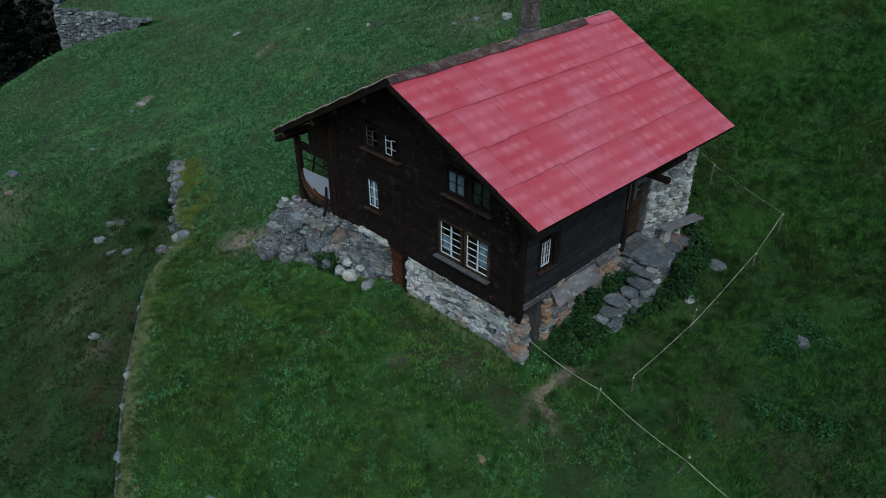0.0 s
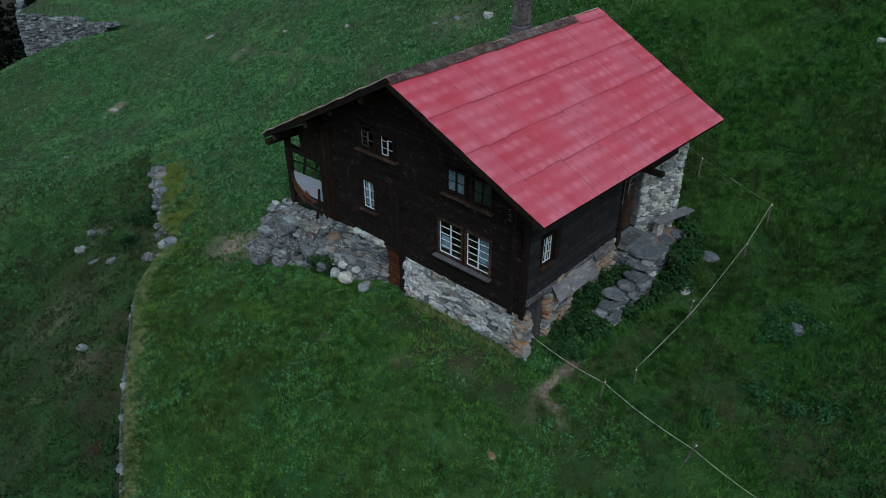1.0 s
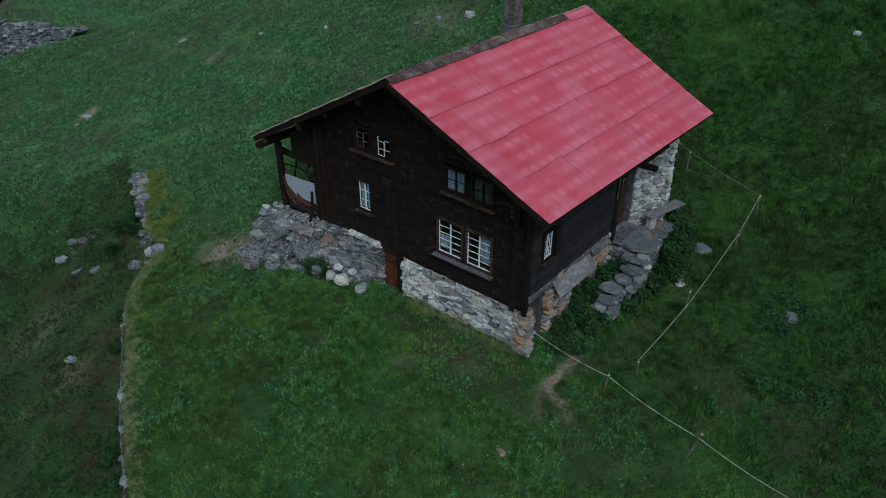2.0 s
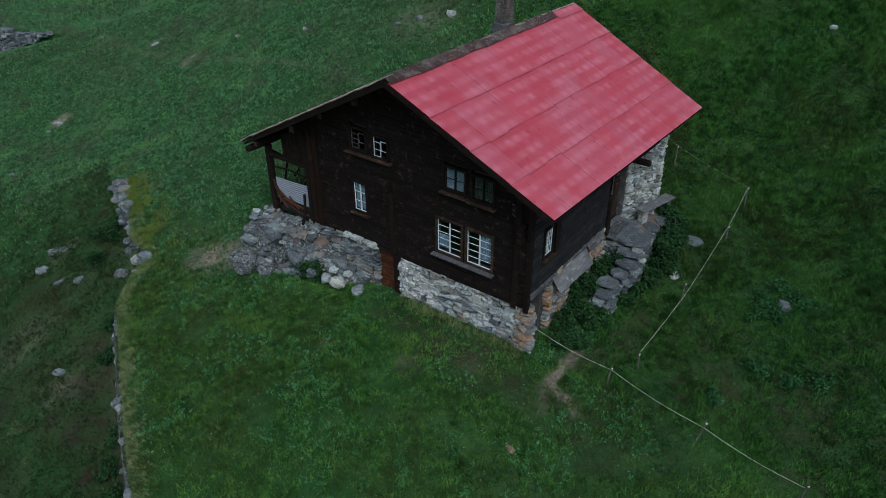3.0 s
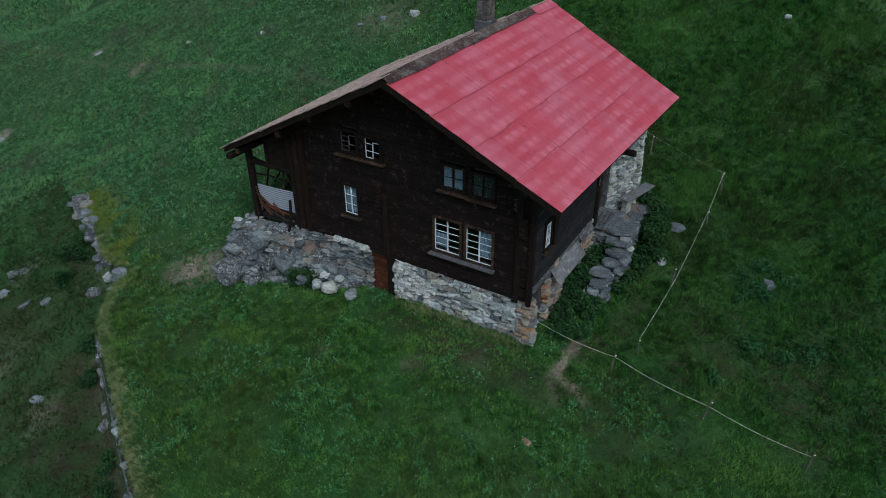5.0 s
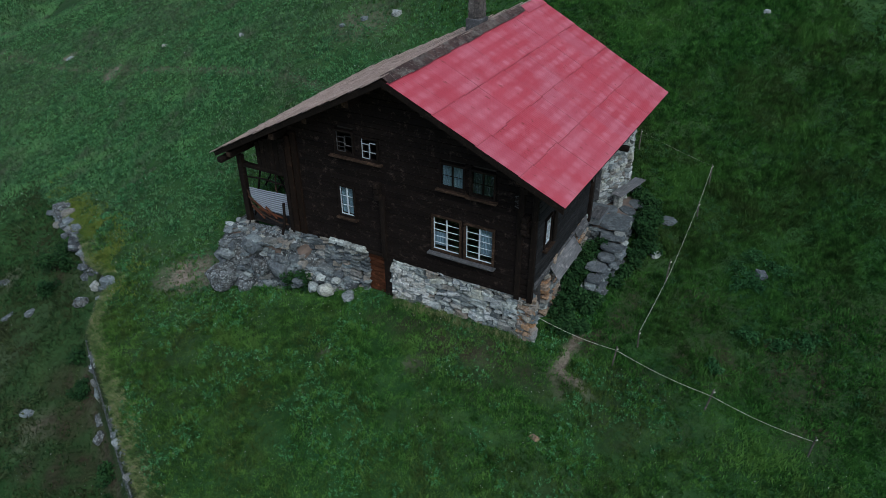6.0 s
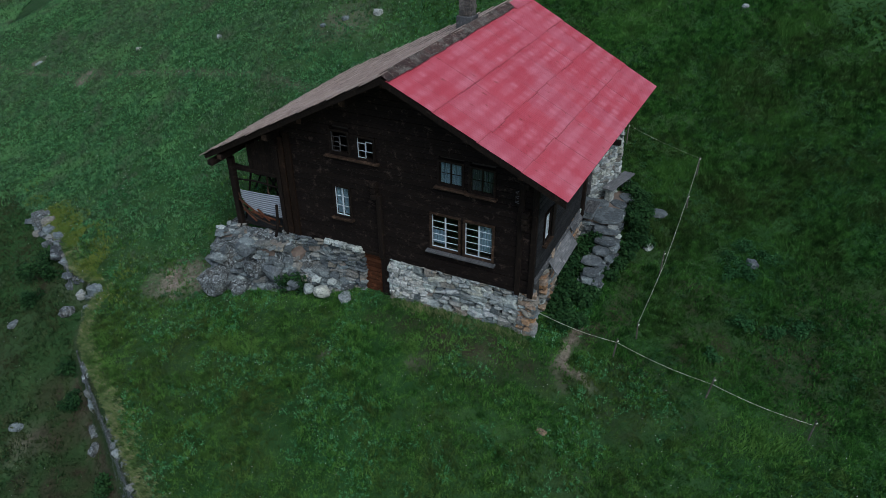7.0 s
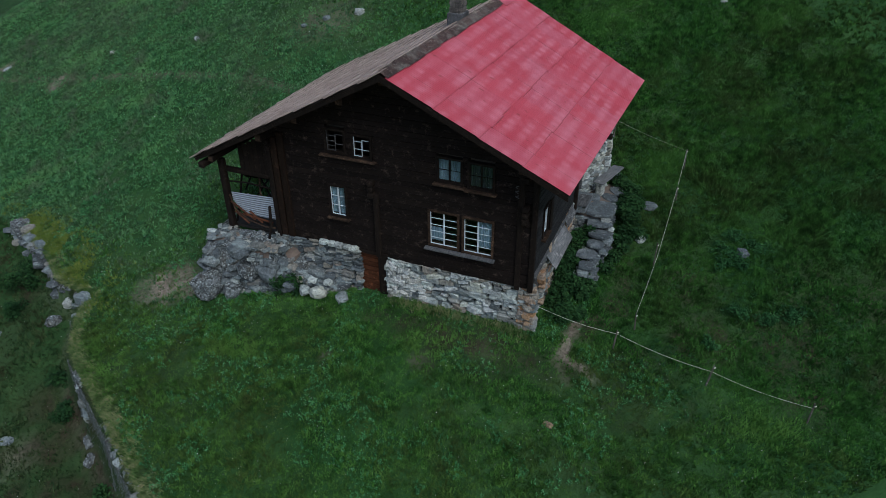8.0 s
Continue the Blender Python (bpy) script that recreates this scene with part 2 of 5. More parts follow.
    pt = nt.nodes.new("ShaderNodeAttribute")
    pt.attribute_name = "dark_patch"
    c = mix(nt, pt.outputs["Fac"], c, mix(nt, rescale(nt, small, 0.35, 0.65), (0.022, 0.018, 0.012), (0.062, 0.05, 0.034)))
    nt.links.new(c, p.inputs["Base Color"])
    p.inputs["Roughness"].default_value = 1.0
    p.inputs["Specular IOR Level"].default_value = 0.1
    bump(nt, p, small, 0.9, 0.06)
    return m


def leaf_material(name, tones, wide=0.25, patch=None, brown=None):
    m, nt, p = nodes_of(name)
    c = ramp(nt, island_random(nt), [(i / (len(tones) - 1), t) for i, t in enumerate(tones)])
    n = world_noise(nt, wide, 4, 0.6)
    n2 = world_noise(nt, 1.4, 3, 0.6)
    c = mix(nt, rescale(nt, n, 0.45, 0.66, 0, 0.75), c, patch or tones[0])
    c = mix(nt, rescale(nt, n2, 0.42, 0.68, 0, 0.6), c, tones[0])
    n3 = world_noise(nt, 3.2, 4, 0.65)
    c = mix(nt, rescale(nt, n3, 0.50, 0.64, 0, 0.7), c, tones[-2])
    c = mix(nt, rescale(nt, n3, 0.49, 0.36, 0, 0.65), c, tuple(v * 0.5 for v in tones[0]))
    if brown:
        n4 = world_noise(nt, 0.45, 5, 0.7, (1.0, 0.55, 1.0))
        c = mix(nt, rescale(nt, n4, 0.5, 0.66, 0, 0.8), c, brown)
        n5 = world_noise(nt, 0.3, 4, 0.6, (0.7, 1.0, 1.0))
        c = mix(nt, rescale(nt, n5, 0.54, 0.68, 0, 0.7), c, tones[-2])
    nt.links.new(c, p.inputs["Base Color"])
    p.inputs["Roughness"].default_value = 0.75
    p.inputs["Specular IOR Level"].default_value = 0.1
    return m


TURF = turf_material()
GRASS = leaf_material("meadow_grass", [(0.013, 0.060, 0.011), (0.036, 0.151, 0.027), (0.066, 0.226, 0.043), (0.125, 0.285, 0.062), (0.022, 0.109, 0.020)], 0.16, (0.075, 0.125, 0.032), (0.070, 0.090, 0.030))
# duller upland grass, its tones also lifted to hold the distant haze
GRASS_FAR = leaf_material("hazed_slope_grass", [(0.036, 0.115, 0.054), (0.066, 0.215, 0.090), (0.100, 0.290, 0.126), (0.150, 0.370, 0.135), (0.056, 0.165, 0.078)], 0.12, (0.125, 0.155, 0.108), (0.110, 0.128, 0.092))
# GRASS tones darkened: darker growth and right-hand shading share this colour
GRASS_SHADY = leaf_material("shaded_dark_grass", [(0.009, 0.045, 0.009), (0.024, 0.114, 0.020), (0.043, 0.178, 0.033), (0.085, 0.237, 0.050), (0.016, 0.081, 0.016)], 0.16, (0.050, 0.090, 0.024), (0.048, 0.079, 0.025))
GRASS_LOW = leaf_material("rank_olive_grass", [(0.012, 0.042, 0.016), (0.026, 0.078, 0.026), (0.045, 0.102, 0.034), (0.075, 0.110, 0.045), (0.026, 0.062, 0.024)], 0.2, (0.050, 0.070, 0.032), (0.055, 0.050, 0.028))
WEED = leaf_material("broad_weed_leaves", [(0.027, 0.118, 0.040), (0.062, 0.230, 0.080), (0.17, 0.40, 0.19)], 0.5)
DARK_WEED = leaf_material("dark_weed_leaves", [(0.012, 0.055, 0.018), (0.026, 0.098, 0.032), (0.060, 0.165, 0.060)], 0.5)
BUSHLEAF = leaf_material("shrub_leaves", [(0.010, 0.039, 0.014), (0.022, 0.070, 0.022), (0.041, 0.102, 0.032)], 0.7)
NEEDLE = leaf_material("dark_needles", [(0.006, 0.010, 0.008), (0.010, 0.018, 0.012), (0.014, 0.022, 0.015)], 0.5)
MOSS = leaf_material("yellow_green_moss", [(0.08, 0.15, 0.03), (0.15, 0.22, 0.045), (0.26, 0.28, 0.07)], 0.5)
STRAW = leaf_material("dry_grass", [(0.055, 0.13, 0.036), (0.16, 0.21, 0.085), (0.26, 0.26, 0.14), (0.07, 0.15, 0.046)], 0.5)
FLOWER = plain_material("white_petals", (0.7, 0.72, 0.7), 0.7, 0, 0.1)
BARK = wood_material("bark", (0.02, 0.017, 0.014), (0.05, 0.04, 0.03), (8, 8, 2))


# ---- building helpers ----
def part(name, bm, material, parent, label="", smooth=False):
    me = bpy.data.meshes.new(name)
    bm.to_mesh(me)
    bm.free()
    me.materials.append(material)
    if smooth:
        for f in me.polygons:
            f.use_smooth = True
    ob = new(name, me)
    ob.parent = parent
    return tagged(ob, label)


def thing(name, label, category, group="", kind="", at=None):
    ob = new(name)
    ob.empty_display_size = 0.2
    if at is not None:
        ob.matrix_basis = at
    return tagged(ob, label, category, group, kind)


def cube(bm, x0, x1, y0, y1, z0, z1, m=None):
    mat = Matrix.Translation(((x0 + x1) / 2, (y0 + y1) / 2, (z0 + z1) / 2)) @ Matrix.Diagonal((x1 - x0, y1 - y0, z1 - z0, 1))
    return bmesh.ops.create_cube(bm, size=1, matrix=(m @ mat) if m else mat)["verts"]


def boxes(*spans, bevel=0.0, m=None):
    bm = bmesh.new()
    for s in spans:
        cube(bm, *s, m=m)
    if bevel:
        bmesh.ops.bevel(bm, geom=bm.edges[:], offset=bevel, segments=1, affect="EDGES")
    return bm


def rod(points, r, sides=6, wobble=0.0):
    """A round bar along points."""
    bm = bmesh.new()
    rings = []
    pts = [Vector(p) for p in points]
    for i, p in enumerate(pts):
        d = (pts[min(i + 1, len(pts) - 1)] - pts[max(i - 1, 0)]).normalized()
        q = d.to_track_quat("Z", "Y")
        rr = r[i] if isinstance(r, (list, tuple)) else r
        rings.append([bm.verts.new(p + q @ Vector((rr * math.cos(a), rr * math.sin(a), 0)) * (1 + wobble * random.uniform(-1, 1))) for a in [2 * math.pi * k / sides for k in range(sides)]])
    for a, b in zip(rings, rings[1:]):
        for k in range(sides):
            bm.faces.new((a[k], a[(k + 1) % sides], b[(k + 1) % sides], b[k]))
    bm.faces.new(list(reversed(rings[0])))
    bm.faces.new(rings[-1])
    return bm


def mesh_from(name, bm, material):
    me = bpy.data.meshes.new(name)
    bm.to_mesh(me)
    bm.free()
    me.materials.append(material)
    return me


def stone_meshes(material, n=8, rough=0.2, bev=0.14):
    out = []
    for i in range(n):
        bm = boxes((-0.5, 0.5, -0.5, 0.5, -0.5, 0.5))
        for v in bm.verts:
            v.co += Vector([random.uniform(-rough, rough) for _ in range(3)])
        bmesh.ops.bevel(bm, geom=bm.edges[:], offset=bev * random.uniform(0.6, 1.2), segments=1, affect="EDGES")
        for v in bm.verts:
            v.co += Vector([random.uniform(-0.03, 0.03) for _ in range(3)])
        out.append(mesh_from("stone", bm, material))
    return out


def round_stones(material, n=5):
    out = []
    for i in range(n):
        bm = bmesh.new()
        bmesh.ops.create_icosphere(bm, subdivisions=2, radius=0.56)
        off = 7.3 * i
        for v in bm.verts:
            d = v.co.normalized()
            k = max(abs(d.x), abs(d.y), abs(d.z)) ** -0.55
            v.co = d * 0.5 * k * (1 + 0.30 * noise.noise(d * 1.5 + Vector((off, 0, 0))) + 0.22 * noise.noise(d * 3.4 + Vector((0, off, 0))))
        out.append(mesh_from("boulder", bm, material))
    return out


def piece(name, me, parent, m):
    ob = new(name, me)
    ob.parent = parent
    ob.matrix_basis = m
    return ob


S_GREY, S_WARM, S_PALE, S_DARK, S_BLUE, S_CHIM, S_LIME = [stone_meshes(m) for m in (STONE, STONE_WARM, STONE_PALE, STONE_DARK, STONE_BLUE, BRICKISH, LIME)]
R_GREY, R_DARK, R_PALE, R_BLUE, R_ROCK = [round_stones(m) for m in (STONE, STONE_DARK, STONE_PALE, STONE_BLUE, ROCKFACE)]
BAR = mesh_from("log", boxes((-0.5, 0.5, -0.5, 0.5, -0.5, 0.5), bevel=0.07), LOG)
BAR_GREY = mesh_from("log", boxes((-0.5, 0.5, -0.5, 0.5, -0.5, 0.5), bevel=0.07), LOG_GREY)


# ---- ground ----
HILL = [2.198, 2.048, 2.402, 0.235, 0.774, -0.159]
KNOLLS = [(-8, 17, 5, 0.677), (0, 14, 5, 0.755), (9, 12, 5, -0.448), (3, 18, 5, -0.767), (10, 18, 5, -0.903), (15, 23, 5, -1.505),
          (-9, 25, 5, -0.882), (-4, 36, 6, 0.675), (4, 34, 6, -0.447), (-11, 37, 6, -1.413), (-3, 21, 5, -0.74),
          (-24, 44, 9, -2.389), (-28, 62, 9, 1.894), (-12, 52, 9, -0.332), (-37, 67, 6, 2.5)]
BANK_Y = [4, 8, 12.4, 15.6, 18.7, 20.5, 22.2, 24.2, 25.2, 26.8, 28.6, 32.2, 36]
BANK_X = [-6.6, -7.6, -8.8, -9.75, -10.55, -11.05, -11.45, -11.35, -10.9, -12.0, -12.4, -13.8, -15.5]


def smooth(a, b, x):
    t = np.clip((x - a) / (b - a), 0, 1)
    return t * t * (3 - 2 * t)


def hill(x, y):
    a, b = x / 10, (y - 20) / 10
    z = HILL[0] + HILL[1] * a + HILL[2] * b + HILL[3] * a * a + HILL[4] * a * b + HILL[5] * b * b
    for kx, ky, s, h in KNOLLS:
        z = z + h * np.exp(-((x - kx) ** 2 + (y - ky) ** 2) / (2 * s * s))
    return z


def bank_x(y):
    return np.interp(y, BANK_Y, BANK_X)


def ground(x, y):
    """Height of the land: the hillside, the drop behind the retaining wall and the far terrace."""
    x, y = np.asarray(x, float), np.asarray(y, float)
    cx, cy = np.clip(x, -42, 24), np.clip(y, 6, 74)
    z = hill(cx, cy)
    e = 0.5
    gx = np.clip((hill(cx + e, cy) - hill(cx - e, cy)) / (2 * e), -0.3, 0.42)
    gy = np.clip((hill(cx, cy + e) - hill(cx, cy - e)) / (2 * e), -0.1, 0.38)
    z = z + gx * (x - cx) + gy * (y - cy)
    low = 4.03 + 0.487 * cx + 0.159 * (cy - 20) - 0.9 * np.exp(-((cx - bank_x(cy) + 0.8) ** 2) / 1.1) * smooth(27, 19, cy)
    low = low + 0.3 * (x - cx)
    drop = smooth(0.12, -0.22, x - bank_x(cy)) * smooth(36, 31, y)
    z = z + np.minimum(low - z, 0) * drop
    return z


def bumps(x, y):
    return np.array([0.10 * noise.noise((a * 0.45, b * 0.45, 0.3)) + 0.05 * noise.noise((a * 1.7, b * 1.7, 4.1)) for a, b in zip(np.ravel(x), np.ravel(y))]).reshape(np.shape(x))


def gz(x, y):
    return float(ground(x, y)) + 0.10 * noise.noise((x * 0.45, y * 0.45, 0.3)) + 0.05 * noise.noise((x * 1.7, y * 1.7, 4.1))


TRAIL = [(-22, 60.4), (-16.1, 52.5), (-13.0, 49.0), (-11.4, 47.1), (-7.0, 41.2), (-4.1, 36.7), (-2.3, 33.8), (-1.2, 32.2)]
PATH = [(4.15, 15.9), (3.7, 15.55), (3.2, 15.15), (2.72, 14.75), (2.86, 14.36), (3.07, 13.95), (3.1, 13.5)]
FORK = [(2.72, 14.75), (2.45, 14.55), (2.35, 14.0), (2.3, 13.7)]
PATCHES = [(-8.1, 24.2, 1.6, 0.8), (-7.2, 23.6, 0.8, 0.75), (-1.4, 16.1, 0.5, 0.3), (-3.9, 17.6, 0.3, 0.35), (1.6, 36.5, 2.3, 0.28), (-21.6, 47.6, 1.1, 0.9), (-12.5, 47.8, 1.0, 0.7),
           (-15.9, 54, 0.9, 0.7), (-13.6, 20.5, 1.2, 0.3), (-16.2, 30.1, 1.0, 0.5), (-22.4, 40.6, 0.7, 0.6), (-25, 35, 3.5, 0.2), (-16.5, 24.5, 2.2, 0.2), (0.6, 15.6, 0.7, 0.2)]


def line_distance(x, y, pts):
    d = np.full(np.shape(x), 1e9)
    for (ax, ay), (bx, by) in zip(pts, pts[1:]):
        t = np.clip(((x - ax) * (bx - ax) + (y - ay) * (by - ay)) / ((bx - ax) ** 2 + (by - ay) ** 2), 0, 1)
        d = np.minimum(d, np.hypot(x - ax - t * (bx - ax), y - ay - t * (by - ay)))
    return d


def bare(x, y):
    """How worn the turf is: footpaths, scars and the rim of the bank."""
    b = 0.3 * smooth(0.34, 0.1, line_distance(x, y, TRAIL)) + 0.95 * smooth(0.24, 0.08, line_distance(x, y, PATH)) + 0.3 * smooth(0.25, 0.08, line_distance(x, y, FORK))
    for px, py, r, s in PATCHES:
        b = np.maximum(b, s * smooth(r, 0.3 * r, np.hypot(x - px, (y - py))))
    rim = np.abs(x - bank_x(y) - 0.2)
    b = np.maximum(b, (0.12 + 0.25 * smooth(18, 21, y)) * smooth(0.3, 0.05, rim) * smooth(35, 31, y) * smooth(8, 11, y))
    b = np.maximum(b, 0.3 * smooth(-0.05, -0.25, x - bank_x(y)) * smooth(-0.9, -0.5, x - bank_x(y)) * smooth(30, 24, y) * smooth(8, 11, y))
    return np.clip(b, 0, 1)


# darker ground where the grass grows thin: middle, radius, strength
THIN = [(2.2, 14.4, 1.2, 0.6), (4.6, 13.7, 1.2, 0.5), (0.3, 14.8, 1.1, 0.4), (5.3, 13.0, 1.0, 0.45), (1.2, 16.0, 0.9, 0.6), (7.3, 13.6, 1.9, 0.72), (9.4, 12.4, 2.2, 0.75), (8.3, 15.5, 1.6, 0.6), (8.6, 10.8, 1.6, 0.65), (11.4, 9.6, 2.0, 0.7), (12.8, 12.0, 2.0, 0.5), (3.6, 12.4, 1.6, 0.35), (5.4, 11.3, 1.4, 0.3), (11.6, 13.6, 1.8, 0.6), (7.0, 18.6, 1.0, 0.5), (8.6, 19.8, 0.9, 0.45), (10.6, 11.2, 1.6, 0.4), (3.9, 15.4, 0.7, 0.8), (4.7, 15.5, 0.8, 0.85), (5.5, 15.9, 0.8, 0.85), (6.2, 16.6, 0.8, 0.8), (6.9, 17.3, 0.7, 0.7), (1.4, 15.2, 1.1, 0.75), (0.6, 16.0, 1.2, 0.75), (-0.3, 16.8, 1.2, 0.75), (-1.1, 17.6, 1.0, 0.7), (-1.9, 18.5, 0.8, 0.6), (-1.3, 15.9, 0.6, 0.6),
        (-12.4, 20.6, 1.4, 0.8), (-12.2, 18.4, 1.3, 0.9), (-12.9, 22.4, 1.2, 0.7), (-11.3, 16.2, 1.1, 0.9), (-13.6, 19.0, 0.9, 0.7), (-10.2, 13.4, 1.0, 0.9), (-16.6, 27.0, 1.8, 0.5), (-14.6, 17.0, 1.5, 0.55), (-15.5, 21.5, 1.8, 0.5), (-13.3, 28.0, 0.9, 0.8), (-18.0, 24.0, 2.2, 0.4)]


def thin(x, y):
    b = np.zeros(np.shape(x))
    for px, py, r, s in THIN:
        b = np.maximum(b, s * smooth(r, 0.35 * r, np.hypot(x - px, y - py)))
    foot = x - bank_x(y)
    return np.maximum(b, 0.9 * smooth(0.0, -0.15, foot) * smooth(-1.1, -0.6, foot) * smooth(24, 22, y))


def spread(a, b, step, grow, far):
    mids = list(np.arange(a, b + 1e-6, step))
    lo, hi, d = [], [], step
    while d < far:
        d *= grow
        lo.append((lo[-1] if lo else a) - d)
        hi.append((hi[-1] if hi else b) + d)
    return np.array(lo[::-1] + mids + hi)


def build_ground():
    xs, ys = spread(-26, 21, 0.22, 1.35, 500), spread(7, 56, 0.28, 1.35, 500)
    gx, gy = np.meshgrid(xs, ys)
    z = ground(gx, gy) + bumps(gx, gy)
    far = np.hypot(gx, gy - 30)
    z = z + np.where(far > 120, 0.06 * (far - 120), 0)
    nx, ny = len(xs), len(ys)
    co = np.stack([gx, gy, z], -1).reshape(-1, 3)
    i = np.arange(nx * ny).reshape(ny, nx)
    quads = np.stack([i[:-1, :-1], i[:-1, 1:], i[1:, 1:], i[1:, :-1]], -1).reshape(-1, 4)
    me = bpy.data.meshes.new("ground")
    me.from_pydata(co.tolist(), [], quads.tolist())
    at = me.attributes.new("bare", "FLOAT", "POINT")
    b = bare(gx, gy)
    wob = np.array([noise.noise((a * 2.1, c * 2.1, 9.0)) for a, c in zip(gx.ravel(), gy.ravel())]).reshape(gx.shape)
    at.data.foreach_set("value", np.clip(b * (1 + 0.9 * wob), 0, 1).ravel().astype(np.float32))
    dark_patch = me.attributes.new("dark_patch", "FLOAT", "POINT")
    dark_patch.data.foreach_set("value", np.clip(thin(gx, gy) * (0.75 + 0.8 * wob), 0, 1).ravel().astype(np.float32))
    me.materials.append(TURF)
    me.polygons.foreach_set("use_smooth", [True] * len(me.polygons))
    return tagged(new("ground", me), "steep green alpine meadow with worn patches", "ground", kind="structure")


build_ground()


# ---- the chalet: local x runs along the ridge, local y across the gable ----
HOUSE = pose(2.35, 16.0, 0, 0, 0, 44.4)
house = thing("chalet", "old dark timber chalet on stone footing with red corrugated roof", "house", at=HOUSE)
GU = -0.10                                  # face of the gable wall
WIDE, DEEP = 9.1, 7.6
RF, RB = Vector((-1.36, 4.22, 9.10)), Vector((8.68, 3.80, 9.33))
EF, EB = Vector((-0.99, -0.97, 6.38)), Vector((8.48, -1.40, 6.62))
LF, LB = Vector((-0.62, 11.75, 5.24)), Vector((8.25, 11.5, 5.64))


def to_world(u, v):
    p = HOUSE @ Vector((u, v, 0))
    return p.x, p.y


def hz(u, v):
    return gz(*to_world(u, v))


def under_roof(v):
    return (9.06 - 0.532 * (4.3 - v)) if v < 4.3 else (9.06 - 0.53 * (v - 4.3))


def lay_stones(parent, start, end, out, foot, top, meshes, course=(0.10, 0.2), length=(0.2, 0.55), depth=0.3, ragged=0.0, limit=300, holes=()):
    """Courses of rough stone on the face from start to end; foot and top give the heights along it."""
    a, b, n = Vector((*start, 0)), Vector((*end, 0)), Vector((*out, 0)).normalized()
    run = (b - a).length
    d = (b - a).normalized()
    turn = Matrix((( d.x, n.x, 0, 0), (d.y, n.y, 0, 0), (0, 0, 1, 0), (0, 0, 0, 1)))
    z, made = min(foot(0), foot(run / 2), foot(run)) - 0.1, 0
    highest = max(top(0), top(run / 2), top(run))
    while z < highest and made < limit:
        h = random.uniform(*course)
        s = random.uniform(-0.15, 0.0)
        while s < run and made < limit:
            w = min(random.uniform(*length), run + 0.06 - s)
            if w < 0.08:
                break
            m = s + w / 2
            hh = h * random.uniform(0.7, 1.35)
            if foot(m) - 0.25 < z < top(m) - 0.3 * h and not any(p < m < q and r < z + h / 2 < t for p, q, r, t in holes):
                p = a + d * m - n * (depth / 2 - random.uniform(0.0, 0.05 + ragged)) + Vector((0, 0, z + h / 2))
                tilt = pose(0, 0, random.uniform(-0.03, 0.03), random.uniform(-8, 8), random.uniform(-11, 11), random.uniform(-9, 9))
                piece("stone", random.choice(meshes), parent, Matrix.Translation(p) @ turn @ tilt @ Matrix.Diagonal((w * 0.97, depth, hh * 0.98, 1)))
                made += 1
            s += w
        z += h * 0.97


def stone_part(name, spans, label=""):
    return part(name, boxes(*spans), MORTAR, house, label)


# stone footing below the gable, split by the cellar doorway
foot_r = stone_part("stone_footing", [(0.06, 0.5, 0.0, 4.92, -0.4, 2.46)], "grey dry-laid stone footing with traces of limewash")
lay_stones(foot_r, (-0.04, 0.0), (-0.14, 4.95), (-1, 0), lambda s: hz(-0.2, s) - 0.1, lambda s: 2.50, S_GREY + S_PALE + R_GREY + R_PALE[:2], depth=0.34, length=(0.14, 0.58), course=(0.07, 0.2))
lay_stones(foot_r, (-0.1, 3.6), (-0.16, 4.9), (-1, 0), lambda s: 1.35 - 0.1 * s, lambda s: 1.95 + 0.38 * s, S_LIME, depth=0.40, length=(0.15, 0.45), course=(0.1, 0.2))
foot_l = stone_part("stone_footing", [(0.06, 0.5, 5.98, 9.1, -0.4, 2.6)], "grey stone footing beside the cellar door")
lay_stones(foot_l, (-0.14, 5.98), (-0.16, 9.2), (-1, 0), lambda s: hz(-0.2, 6 + s) - 0.1, lambda s: 2.62, S_GREY + S_BLUE + R_GREY, depth=0.36, length=(0.14, 0.55), course=(0.07, 0.19))
for k in range(5):
    piece("stone", S_PALE[k % 8], foot_l, pose(-0.16, 6.1 + 0.29 * k, 2.66, 0, 0, 90) @ Matrix.Diagonal((0.27, 0.24, 0.15, 1)))
# side footing with the low door beside the corner pier
foot_s = stone_part("stone_footing", [(1.22, 5.0, 0.06, 0.45, 0.0, 2.7)], "rusty brown and grey stone footing")
lay_stones(foot_s, (1.2, 0.0), (5.05, 0.0), (0, -1), lambda s: hz(1.2 + s, -0.2) - 0.1, lambda s: 2.95, S_WARM + S_GREY[:4], depth=0.34)
pier = stone_part("stone_pier", [(0.03, 0.12, 0.06, 0.4, 0.2, 2.48)], "orange-stained stone corner pier")
lay_stones(pier, (-0.03, -0.02), (0.17, -0.02), (0, -1), lambda s: 0.75, lambda s: 2.5, S_WARM, depth=0.3, length=(0.2, 0.25), course=(0.12, 0.2))
lay_stones(foot_r, (-0.07, 0.0), (-0.075, 0.42), (-1, 0), lambda s: 0.7, lambda s: 2.5, S_WARM, depth=0.34, length=(0.2, 0.4), course=(0.1, 0.2))
# rough masonry at the rear of the side wall
rear = part("stone_wall", boxes((6.5, 7.85, 0.05, 0.5, 0.5, 5.9), (6.9, 7.85, -0.1, 0.05, 0.5, 5.9), (7.3, 7.85, -0.25, -0.1, 0.5, 5.85), (7.6, 7.85, -0.38, -0.25, 0.5, 5.8)), MORTAR_PALE, house, "pale limewashed rubble masonry")
